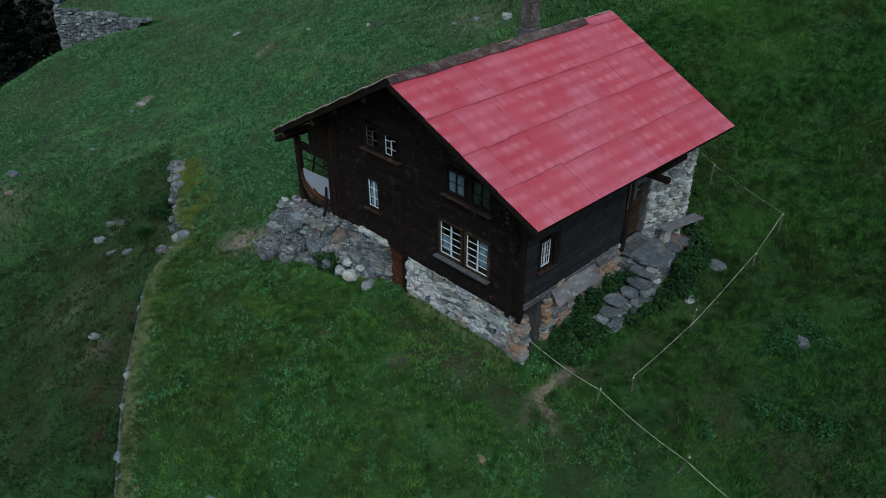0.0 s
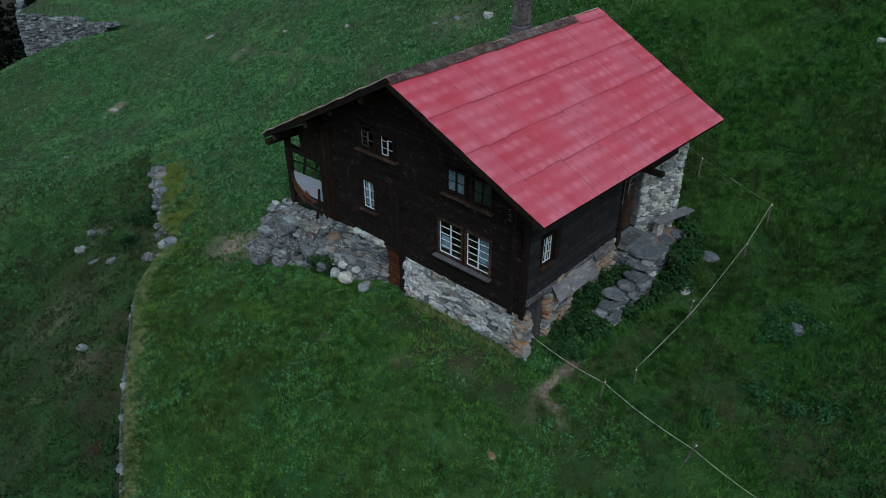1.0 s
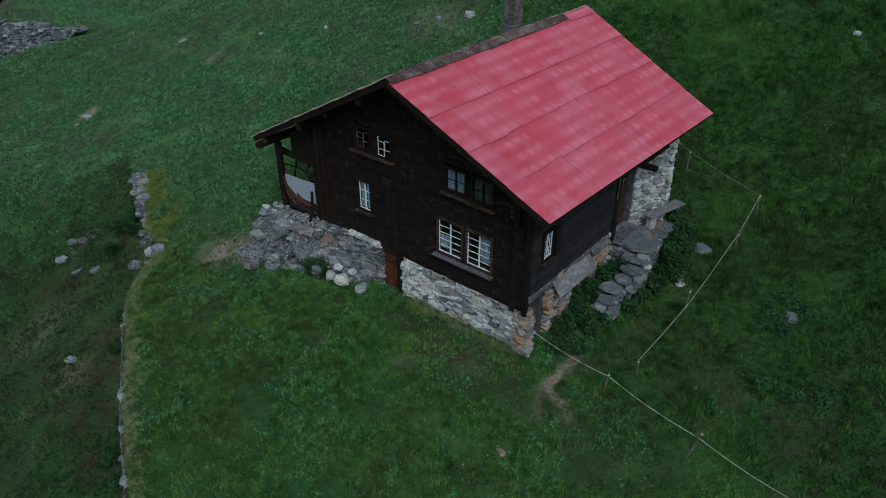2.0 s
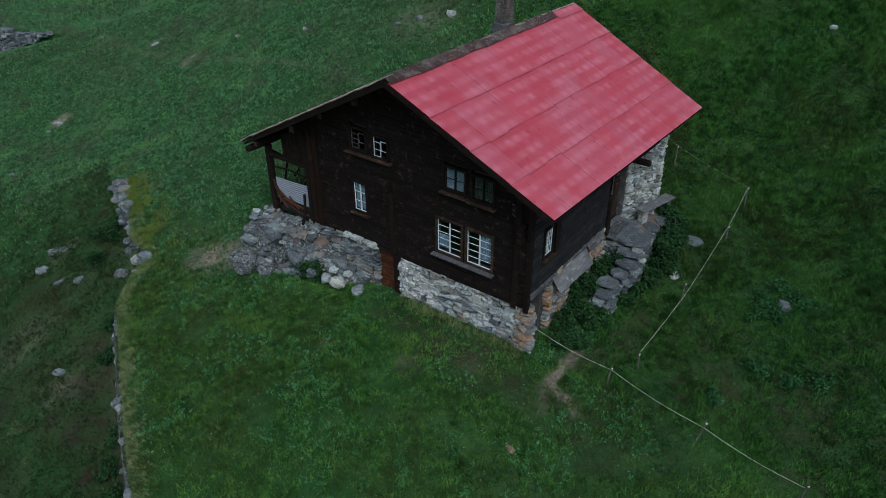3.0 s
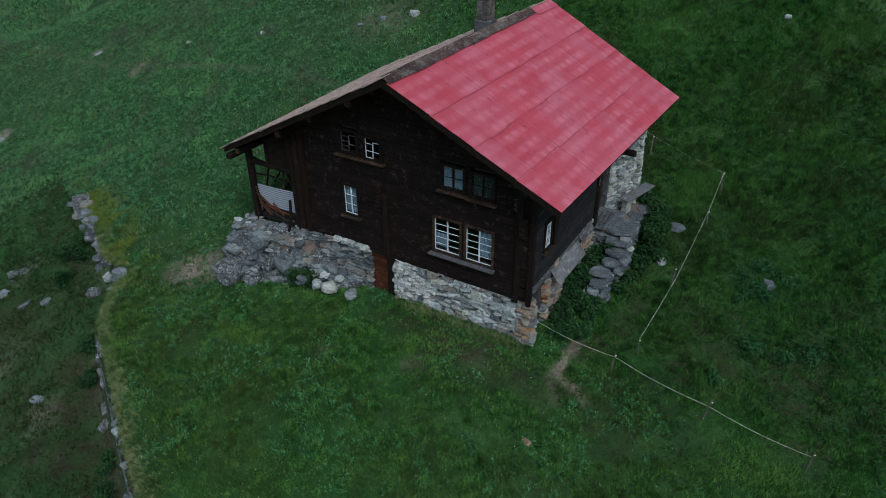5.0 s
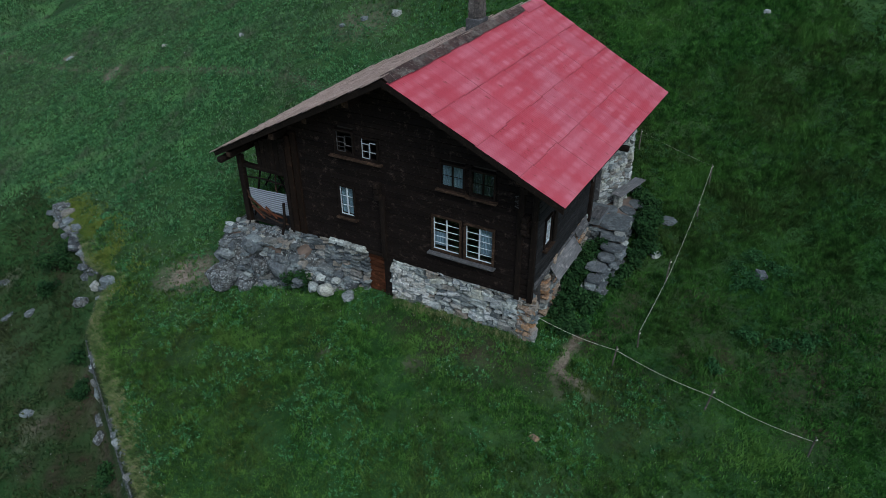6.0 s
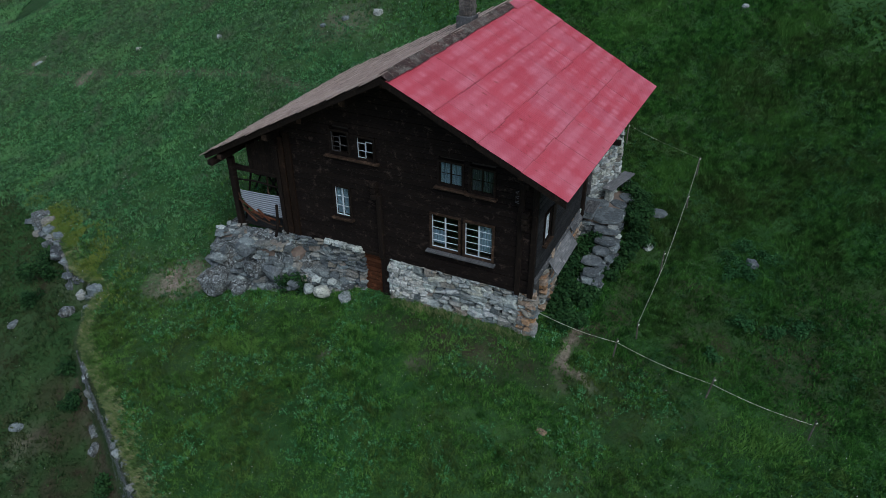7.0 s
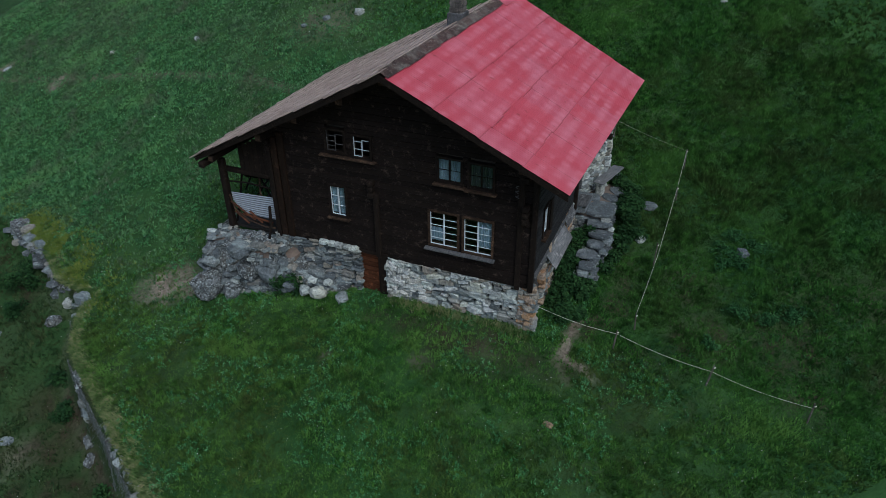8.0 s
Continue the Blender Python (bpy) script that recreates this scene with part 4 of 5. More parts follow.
    part("purlin_end", boxes((out - 0.015, out, v - w / 2 + 0.02, v + w / 2 - 0.02, ztop - w + 0.02, ztop - 0.02)), BARE_WOOD, house)
    part("purlin", boxes((out, 7.4, v - w / 2, v + w / 2, ztop - w, ztop), bevel=0.02), BEAM, house)
for k in range(9):
    u = -0.6 + 1.1 * k
    bm = boxes((u, u + 0.12, -0.06, 0.06, -0.16, 0.0))
    for vv in bm.verts:
        yy = -0.85 if vv.co.y < 0 else 4.0
        vv.co = Vector((vv.co.x, yy, under_roof(yy) - 0.03 + vv.co.z))
    part("rafter", bm, BEAM, house)

# chimney
chim = part("chimney", boxes((4.78, 5.22, 4.05, 4.45, 7.9, 10.75), bevel=0.02), BRICKISH, house, "square brown-grey chimney stack with dark plates for flue openings")
chim.matrix_basis = Matrix.Translation((0.15, 0.3, -0.1))
for k in range(11):
    zz = 9.0 + 0.155 * k
    for q in range(2):
        piece("stone", random.choice(S_CHIM), chim, Matrix.Translation((4.9 + 0.21 * q, 4.04, zz)) @ Matrix.Diagonal((0.2, 0.05, 0.14, 1)))
        piece("stone", random.choice(S_CHIM), chim, Matrix.Translation((4.77, 4.15 + 0.2 * q, zz)) @ Matrix.Diagonal((0.05, 0.19, 0.14, 1)))
# solid near-black plates paint the shaded flue holes onto the stack
part("flue_shade_plate", boxes((4.735, 4.8, 4.12, 4.38, 10.25, 10.55), (4.87, 5.13, 4.005, 4.07, 10.25, 10.55)), ROOM, chim)
part("cap", boxes((4.7, 5.3, 3.97, 4.53, 10.76, 10.83), bevel=0.015), STONE_DARK, chim)
part("flashing", boxes((4.7, 5.3, 3.97, 4.53, 8.9, 9.36), bevel=0.02), BEAM_GREY, chim)

# ---- porch under the long slope ----
part("porch_post", boxes((-0.1, 0.1, 11.04, 11.26, 2.1, 5.0), bevel=0.02), BEAM, house)
part("porch_post", boxes((3.2, 3.36, 11.33, 11.49, 1.4, 5.0), bevel=0.02), BEAM, house)
part("porch_post", boxes((0.02, 0.16, 9.14, 9.3, 2.3, 5.9), bevel=0.02), BEAM, house)
part("porch_beam", boxes((-0.75, 7.4, 11.28, 11.5, 4.9, 5.1), bevel=0.03), BEAM, house)
part("porch_beam", boxes((-0.05, 0.13, 9.2, 11.3, 4.55, 4.7), bevel=0.02), BEAM, house)
part("porch_beam", boxes((3.2, 3.34, 9.2, 11.3, 4.5, 4.65), bevel=0.02), BEAM, house)
part("porch_deck", boxes((0.2, 7.0, 9.15, 11.4, 2.25, 2.35)), ROOM, house)
loft = part("porch_boarding", boxes((0.0, 0.03, 9.15, 10.35, 4.7, 5.6)), BEAM, house, "dark vertical boards under the porch roof")
for k in range(6):
    part("board", boxes((-0.03, 0.0, 9.16 + 0.2 * k, 9.35 + 0.2 * k, 4.62 + 0.04 * (k % 2), under_roof(9.3 + 0.2 * k) - 0.28), bevel=0.006), BEAM, loft)
bm = bmesh.new()
groove_shade = bm.verts.layers.float.new("groove_shade")
n = 80
for k in range(n + 1):
    t = k / n
    w = math.sin(t * 10 * 2 * math.pi)
    left = 10.92 - 0.75 * max(0.0, t - 0.35) ** 1.4
    for y0, z0 in ((9.16, 3.88 - 0.86 * t), ((9.16 + left) / 2, 3.82 - 0.82 * t), (left, 3.78 - 0.74 * t)):
        v = bm.verts.new((-0.03 - 0.03 * w, y0, z0))
        # inner side of each wave carries the painted groove shading
        v[groove_shade] = 0.9 * max(0.0, -w) ** 0.7
bm.verts.ensure_lookup_table()
for k in range(n):
    for q in range(2):
        bm.faces.new([bm.verts[i] for i in (3 * k + q, 3 * k + q + 1, 3 * k + q + 4, 3 * k + q + 3)]).smooth = True
part("porch_screen", bm, ZINC, house, "galvanised corrugated sheet leaning across the porch")
for p, q in (((-0.12, 10.95, 3.45), (-0.14, 10.0, 2.9)), ((-0.14, 10.5, 3.05), (-0.12, 9.3, 2.92)), ((-0.12, 10.2, 3.2), (-0.15, 9.7, 2.85)), ((-0.15, 10.8, 3.1), (-0.13, 10.3, 2.7))):
    part("broken_board", rod([p, q], 0.045, 4), DOOR_WOOD, house, "broken reddish board below the porch sheet")
part("branch", rod([(-0.12, 10.95, 3.7), (-0.15, 10.8, 3.2), (-0.14, 10.3, 2.85), (-0.16, 9.6, 2.72), (-0.15, 9.2, 2.75)], 0.03, 6, 0.15), BARE_WOOD, house, "bent bare branch under the porch sheet")
part("prop", rod([(-0.18, 9.28, 3.6), (-0.22, 9.3, 2.9), (-0.35, 9.36, 2.4)], 0.05, 6, 0.1), BEAM, house)
part("rail", rod([(0.05, 9.2, 4.15), (0.06, 10.3, 4.2), (0.05, 11.4, 4.1)], 0.03), BEAM, house)
for p in ([(0.3, 11.2, 2.4), (0.4, 10.9, 3.6), (0.5, 10.7, 4.6)], [(0.6, 9.4, 2.5), (0.9, 10.2, 3.7), (1.1, 10.9, 4.5)], [(1.5, 11.3, 2.6), (1.6, 10.4, 3.8), (1.8, 9.5, 4.3)], [(2.0, 9.4, 3.6), (2.1, 10.4, 3.9), (2.2, 11.4, 4.2)], [(1.2, 11.35, 3.2), (2.2, 11.38, 4.0), (3.2, 11.35, 4.8)], [(0.2, 11.4, 4.7), (1.5, 11.42, 3.6), (3.1, 11.4, 2.7)]):
    part("pole", rod(p, 0.035, 6, 0.15), BEAM, house)
part("pole", rod([(0.1, 9.5, 2.6), (0.1, 9.8, 3.9), (0.3, 9.9, 4.5)], 0.03, 6, 0.15), BARE_WOOD, house, "bare leaning stick")
meter = part("cable_box", boxes((GU - 0.12, GU - 0.02, 0.54, 0.68, 5.62, 5.98), bevel=0.02), BEAM, house, "small dark cable box under the eave")
for k in range(3):
    part("insulator", rod([(GU - 0.15, 0.55 + 0.03 * k, 5.64 + 0.15 * k), (GU - 0.15, 0.66, 5.68 + 0.15 * k), (GU - 0.15, 0.57, 5.72 + 0.15 * k)], 0.014, 6), BEAM_GREY, meter)
part("cable", rod([(GU - 0.1, 0.6, 5.62), (GU - 0.1, 0.58, 5.3), (GU - 0.1, 0.6, 4.9)], 0.012, 5), BEAM, meter)


# ---- rubble terrace in front of the porch ----
def scatter_stone(parent, meshes, u, v, z, sx, sy, sz, spread_rot=25):
    return piece("stone", random.choice(meshes), parent, Matrix.Translation((u, v, z)) @ pose(0, 0, 0, random.uniform(-spread_rot, spread_rot) * 0.5, random.uniform(-spread_rot, spread_rot) * 0.5, random.uniform(0, 180)) @ Matrix.Diagonal((sx, sy, sz, 1)))


rubble = thing("rubble_terrace", "collapsing dry-stone terrace of grey boulders below the porch", "stone wall", at=HOUSE)
TOE = [(6.5, -0.42, 1.12), (7.2, -0.66, 1.35), (8.0, -0.85, 1.62), (8.6, -1.05, 2.0), (9.2, -1.22, 2.28), (10.2, -1.42, 2.32), (11.2, -1.72, 2.2), (11.8, -1.42, 2.12), (12.05, -0.4, 2.15), (12.0, 0.6, 2.2)]


def toe_at(f):
    k = min(int(f), len(TOE) - 2)
    return [a + (b - a) * (f - k) for a, b in zip(TOE[k], TOE[k + 1])]


def build_outcrop():
    """The rough rock core of the terrace: a battered face broken by ledges, and the ground on top."""
    bm = bmesh.new()
    na, nz = 110, 18
    rows = []
    for i in range(na + 1):
        v, u, top = toe_at(i / na * (len(TOE) - 1))
        g = hz(u, v) - 0.3
        col = []
        for k in range(nz + 1):
            f = k / nz
            z = g + (top - g) * f
            q = Vector((u * 1.6, v * 1.6, z * 2.2))
            d = 0.17 * noise.noise(q) + 0.12 * noise.noise(q * 2.3) + 0.06 * noise.noise(q * 5.1)
            inward = 0.10 + 0.30 * f ** 1.5 + d
            edge = max(0.0, min(1.0, (v - 11.0) / 0.9))
            col.append(bm.verts.new((u + inward * (1 - 0.7 * edge), v - inward * edge, z + 0.05 * noise.noise(q * 3.0))))
        col.append(bm.verts.new((max(u + 0.45, 0.0) if u > -0.5 else -0.1, min(v, 11.75), top + 0.1)))
        rows.append(col)
    for a, b in zip(rows, rows[1:]):
        for k in range(nz + 1):
            bm.faces.new((a[k], a[k + 1], b[k + 1], b[k]))
    bmesh.ops.recalc_face_normals(bm, faces=bm.faces[:])
    return bm


part("rock_core", build_outcrop(), ROCKFACE, rubble, "dark lichen-speckled rock face")
part("earth_top", boxes((-0.95, 0.15, 9.1, 11.5, 1.6, 2.27), (-0.6, 0.15, 8.3, 9.1, 1.4, 2.1), bevel=0.12), EARTH, rubble, "brown earth and rubbish on the terrace")
n_face = 0
for i in range(len(TOE) - 1):
    (v0, u0, t0), (v1, u1, t1) = TOE[i], TOE[i + 1]
    run = math.hypot(v1 - v0, u1 - u0)
    lean = math.degrees(math.atan2(u1 - u0, v1 - v0))
    z = 0.0
    while z < 0.97:
        s = random.uniform(-0.1, 0.1)
        big = random.choice((0.7, 1.0, 1.0, 1.3))
        while s < run and n_face < 280:
            w = random.choice((0.16, 0.22, 0.3, 0.42, 0.6)) * random.uniform(0.85, 1.15) * big
            f = min(1.0, max(0.0, (s + w / 2) / run))
            u, v, top = u0 + (u1 - u0) * f, v0 + (v1 - v0) * f, t0 + (t1 - t0) * f
            g = hz(u, v) - 0.05
            if random.random() < (0.85 if v < 8.8 else 0.74):
                h = random.uniform(0.12, 0.24) * big
                edge = max(0.0, min(1.0, (v - 11.0) / 0.9))
                inward = 0.15 + 0.28 * z ** 1.5
                p = Vector((u + inward * (1 - 0.7 * edge), v - inward * edge, g + (top - g) * z + random.uniform(0, 0.08)))
                piece("stone", random.choice(S_DARK * 2 + S_GREY[:4] + S_BLUE[:4] + R_ROCK), rubble, Matrix.Translation(p) @ pose(0, 0, 0, random.uniform(-14, 14), random.uniform(-18, 18), 90 - lean + random.uniform(-14, 14)) @ Matrix.Diagonal((w, random.uniform(0.25, 0.38), h, 1)))
                n_face += 1
            s += w * 0.98
        z += 0.15 * big
for u, v, z, sx, sy, sz, ms in ((-1.08, 10.15, 2.12, 0.8, 0.5, 0.55, R_BLUE), (-1.72, 11.2, 0.8, 1.2, 0.85, 1.0, R_ROCK), (-1.5, 10.4, 0.7, 0.7, 0.6, 0.55, R_ROCK), (-1.1, 9.1, 1.45, 0.7, 0.45, 0.45, R_BLUE), (-1.3, 9.8, 1.5, 0.8, 0.4, 0.5, R_ROCK),
                                (-0.95, 7.2, 1.08, 0.52, 0.45, 0.36, R_PALE), (-0.75, 6.4, 0.98, 0.64, 0.42, 0.22, R_PALE), (-1.0, 7.7, 1.1, 0.4, 0.35, 0.3, R_GREY), (-0.8, 7.5, 1.42, 0.32, 0.26, 0.2, R_PALE), (-0.6, 7.0, 1.35, 0.3, 0.3, 0.2, R_GREY),
                                (-0.5, 5.5, 0.9, 0.5, 0.28, 0.14, R_GREY), (-1.1, 8.2, 1.2, 0.45, 0.4, 0.32, R_BLUE), (-1.05, 8.5, 1.0, 0.4, 0.4, 0.3, R_GREY)):
    scatter_stone(rubble, ms, u, v, z, sx, sy, sz, 20)
for k in range(120):
    v = random.uniform(7.0, 11.7)
    if v < 8.4:
        u, z = random.uniform(-0.85, -0.3), 0.98 + 0.28 * (v - 7.0) + random.uniform(0, 0.12)
    else:
        u, z = random.uniform(-1.05, 0.0), 2.30 + 0.05 * random.random()
    scatter_stone(rubble, S_GREY + S_DARK + S_PALE[:1] + R_GREY, u, v, z, random.uniform(0.1, 0.34), random.uniform(0.1, 0.24), random.uniform(0.05, 0.14))

# ---- stone steps, landing and bench beside the entrance ----
def flagstones(material, n=4, sides=11):
    """Flat slabs of unit size with an irregular rounded outline and worn edges."""
    out = []
    for i in range(n):
        bm = bmesh.new()
        rings = []
        rad = [0.5 * (abs(math.cos(a)) ** 3.2 + abs(math.sin(a)) ** 3.2) ** (-1 / 3.2) * random.uniform(0.9, 1.06) for a in [2 * math.pi * k / sides for k in range(sides)]]
        for z, f in ((-0.5, 0.9), (-0.2, 1.0), (0.28, 0.99), (0.5, 0.93)):
            rings.append([bm.verts.new((f * r * math.cos(2 * math.pi * k / sides), f * r * math.sin(2 * math.pi * k / sides), z + random.uniform(-0.06, 0.06))) for k, r in enumerate(rad)])
        for a, b in zip(rings, rings[1:]):
            for k in range(sides):
                bm.faces.new((a[k], a[(k + 1) % sides], b[(k + 1) % sides], b[k]))
        bm.faces.new(list(reversed(rings[0])))
        bm.faces.new(rings[-1])
        out.append(mesh_from("slab", bm, material))
    return out


FLAGS = flagstones(STONE_BLUE)
steps = thing("stone_steps", "rough flight of grey stone slab steps to the entrance", "steps", at=HOUSE)
SLABS = [(5.68, -0.88, 2.67, 1.3, 1.0, 0.13), (4.98, -0.98, 2.46, 0.6, 0.95, 0.12), (4.52, -1.08, 2.28, 0.55, 0.75, 0.13), (4.07, -1.08, 2.11, 0.5, 0.62, 0.12),
         (3.58, -0.9, 1.96, 0.55, 0.72, 0.12), (3.08, -1.02, 1.81, 0.5, 0.6, 0.12)]
for i, (u, v, z, a, b, h) in enumerate(SLABS):
    piece("step", FLAGS[i % 4], steps, Matrix.Translation((u, v, z - h / 2)) @ pose(0, 0, 0, random.uniform(-3, 3), random.uniform(-3, 3), random.uniform(-9, 9)) @ Matrix.Diagonal((a, b, h, 1)))
    g = hz(u, v)
    for k in range(10):
        zz = random.uniform(g - 0.05, z - 0.2)
        edge = random.choice(((-0.36, random.uniform(-0.4, 0.4)), (random.uniform(-0.4, 0.4), -0.38)))
        piece("stone", random.choice(S_DARK + S_BLUE + S_GREY[:2]), steps, Matrix.Translation((u + edge[0] * a, v + edge[1] * b, zz)) @ pose(0, 0, 0, random.uniform(-7, 7), random.uniform(-7, 7), random.uniform(-15, 15)) @ Matrix.Diagonal((random.uniform(0.2, 0.45), random.uniform(0.2, 0.4), random.uniform(0.07, 0.16), 1)))
landing = thing("landing", "flat grey landing stones and trodden earth before the entrance", "paving", at=HOUSE)
part("earth_bed", boxes((5.2, 8.3, -1.2, -0.1, 1.4, 2.57), bevel=0.1), EARTH, landing)
lay_stones(landing, (5.12, -1.3), (6.5, -1.35), (0, -1), lambda s: 1.6, lambda s: 2.52, S_GREY + S_BLUE, depth=0.3)
lay_stones(landing, (5.12, 0.0), (5.12, -1.3), (-1, 0), lambda s: 1.5, lambda s: 2.5, S_GREY + S_BLUE, depth=0.3)
for i, (u, v, a, b) in enumerate(((6.55, -0.45, 0.6, 0.5), (6.75, -1.0, 0.7, 0.5), (7.4, -1.15, 0.6, 0.5), (8.03, -1.4, 0.75, 0.5))):
    piece("slab", FLAGS[(i + 1) % 4], landing, Matrix.Translation((u, v, 2.56 if u < 8 else 2.4)) @ pose(0, 0, 0, random.uniform(-3, 3), random.uniform(-3, 3), random.uniform(0, 90)) @ Matrix.Diagonal((a, b, 0.12, 1)))
bench = thing("bench", "silvered plank bench on a stone foot by the wall", "bench", at=HOUSE @ pose(7.55, -0.74, 0.07, 0, 0, -14))
part("seat", boxes((-0.93, 0.93, -0.22, 0.0, 3.03, 3.09), (-0.91, 0.9, 0.006, 0.21, 3.032, 3.085), bevel=0.012), GREY_WOOD, bench)
for u in (-0.8, 0.5):
    part("foot", boxes((u, u + 0.28, -0.15, 0.15, 2.45, 3.03), bevel=0.05), STONE, bench)


# ---- loose rocks ----
def rock(x, y, sx, sy, sz, material=STONE, label="grey lichen-spotted rock in the grass", sink=0.25, rotz=None):
    bm = bmesh.new()
    bmesh.ops.create_icosphere(bm, subdivisions=3, radius=0.5)
    off = random.uniform(0, 50)
    for v in bm.verts:
        d = v.co.normalized()
        v.co = d * (0.5 + 0.16 * noise.noise(d * 1.6 + Vector((off, 0, 0))) + 0.19 * noise.noise(d * 3.6 + Vector((0, off, 0))))
        v.co = Vector((math.copysign(abs(v.co.x * 2) ** 0.6 / 2, v.co.x), math.copysign(abs(v.co.y * 2) ** 0.6 / 2, v.co.y), math.copysign(abs(v.co.z * 2) ** 0.75 / 2, v.co.z)))
    me = mesh_from("rock", bm, material)
    ob = new("rock", me)
    ob.matrix_basis = Matrix.Translation((x, y, gz(x, y) + sz * (0.42 - sink))) @ pose(0, 0, 0, random.uniform(-10, 10), random.uniform(-10, 10), random.uniform(0, 180) if rotz is None else rotz) @ Matrix.Diagonal((sx, sy, sz, 1))
    return tagged(ob, label, "rock")


rock(1.01, 12.58, 0.3, 0.16, 0.14, STONE_WARM, "small reddish stone lying in the meadow")
rock(10.75, 15.95, 0.42, 0.34, 0.3, STONE_BLUE, "blue-grey rock among leafy weeds")
rock(8.12, 18.2, 0.42, 0.26, 0.2, STONE, "flat pale stone beside the fence")
rock(9.2, 19.4, 0.7, 0.45, 0.25, STONE, "flat grey stone above the steps")
rock(3.25, 35.9, 0.5, 0.4, 0.35, STONE)
rock(1.7, 36.6, 0.4, 0.3, 0.2, STONE_DARK)
rock(0.6, 37.0, 0.3, 0.3, 0.15, STONE_DARK)
rock(-21.6, 47.3, 0.7, 0.4, 0.2, STONE, "pale stones in an earthy scar")
rock(-22.0, 46.4, 0.4, 0.25, 0.15, STONE, "pale stones in an earthy scar")
rock(-22.37, 40.6, 0.5, 0.25, 0.15, STONE)
rock(-15.8, 53.6, 0.8, 0.25, 0.18, STONE)
rock(-16.3, 30.0, 1.2, 0.45, 0.4, ROCKFACE, "dark rock breaking through the bank", sink=0.4)
rock(-17.0, 29.2, 0.6, 0.5, 0.35, STONE_DARK, sink=0.4)
rock(-14.6, 27.0, 0.6, 0.3, 0.2, STONE_DARK, sink=0.4)
rock(-15.6, 27.6, 0.7, 0.22, 0.15, STONE_DARK, sink=0.35)
rock(-6.13, 11.85, 0.24, 0.18, 0.14, STONE)
rock(-13.9, 21.4, 0.5, 0.3, 0.22, STONE_DARK, "dark rock breaking through the bank", sink=0.4)
rock(17.6, 26.2, 0.3, 0.2, 0.2, STONE_PALE)
rock(-4.4, 41.8, 0.4, 0.3, 0.25, STONE_PALE)
rock(-9.0, 47.0, 0.4, 0.3, 0.2, STONE_PALE)
rock(-25.5, 37.0, 1.0, 0.6, 0.4, STONE)
rock(-24.6, 34.8, 0.5, 0.4, 0.2, STONE)

# ---- retaining wall along the bank ----
bank = thing("retaining_wall", "crumbling dry-stone retaining wall along the grassy bank", "stone wall")
made = 0
y = 12.0
core = bmesh.new()
prev = None
while y < 33.0:
    x = float(bank_x(y))
    lo, hi = float(ground(x - 0.5, y)), float(ground(x + 0.35, y))
    ring = [core.verts.new(p) for p in ((x - 0.38, y, lo - 0.3), (x - 0.14, y, hi - (0.5 if y > 22 else 0.12)), (x + 0.3, y, hi - 0.5), (x + 0.3, y, lo - 0.3))]
    if prev:
        for k in range(4):
            core.faces.new((prev[k], prev[(k + 1) % 4], ring[(k + 1) % 4], ring[k]))
    prev = ring
    far_end, nose = y > 24.2, 19.0 < y < 20.6
    solid = noise.noise((y * 0.75, 3.7, 0.0)) + (0.3 if far_end else 0.5 if nose else 0.2)
    for k in range(random.choice((1, 2, 2)) if solid > 0.1 else random.choice((0, 0, 1))):
        if made >= 298:
            break
        big = random.choice((0.5, 0.7, 0.9, 1.3, 1.8)) if far_end else random.choice((0.7, 1.1, 1.5)) if nose else random.choice((0.35, 0.45, 0.6, 0.8))
        w, h = random.uniform(0.18, 0.3) * big, random.uniform(0.1, 0.2) * big
        f = random.choice((1.0, random.uniform(0.6, 1.0), random.uniform(0.1, 0.8))) if not nose else random.uniform(0.4, 0.95)
        ms = (R_GREY[:2] + R_ROCK + S_GREY[:3] + S_DARK[:5] + R_DARK[:2] + (S_PALE[:2] if nose else [])) if f > 0.75 or nose else S_DARK + S_BLUE
        piece("stone", random.choice(ms), bank, Matrix.Translation((x - 0.24 + 0.26 * f + random.gauss(0, 0.06), y + random.uniform(-0.12, 0.12), lo + (hi - lo - 0.1) * f)) @ pose(0, 0, 0, random.uniform(-20, 20), random.uniform(-20, 20), 90 + random.uniform(-45, 45)) @ Matrix.Diagonal((w * 1.4, random.uniform(0.9, 1.3) * w, h, 1)))
        made += 1
    y += 0.15
part("earth_core", core, ROCKFACE, bank, "dark earthy face of old stonework")
for x, y, s in ((-13.7, 32.4, 0.8), (-13.3, 31.6, 0.6), (-13.9, 31.9, 0.5), (-12.7, 29.8, 0.5), (-11.6, 25.9, 0.6), (-11.2, 25.0, 0.7), (-12.3, 25.6, 0.6), (-11.5, 24.3, 0.5), (-11.3, 19.9, 0.5), (-11.35, 19.3, 0.45)):
    rock(x, y, s, s * 0.65, s * 0.6, STONE if random.random() < 0.4 else ROCKFACE, "grey lichen-covered boulder on the retaining wall", 0.2)

# ---- far terrace with its tall dry-stone wall ----
FA, FB, FC = (-37.4, 68.0), (-26.6, 66.0), (-39.6, 73.5)


def terrace_point(a, b):
    """On the terrace: a from its corner along the wall, b back from the wall."""
    x, y = -37.2 + 11.0 * a + 2.5 * b, 68.3 - 2.1 * a + 22 * b
    z = -0.45 - 0.6 * a + 2.6 * b
    f = float(smooth(0.85, 1.3, a))
    return x, y, z * (1 - f) + (float(ground(x, min(y, 74))) - 0.04) * f + 0.12 * noise.noise((x * 0.4, y * 0.4, 0.0))


bm = bmesh.new()
grid = [[bm.verts.new(terrace_point(1.3 * i / 26, k / 22)) for k in range(23)] for i in range(27)]
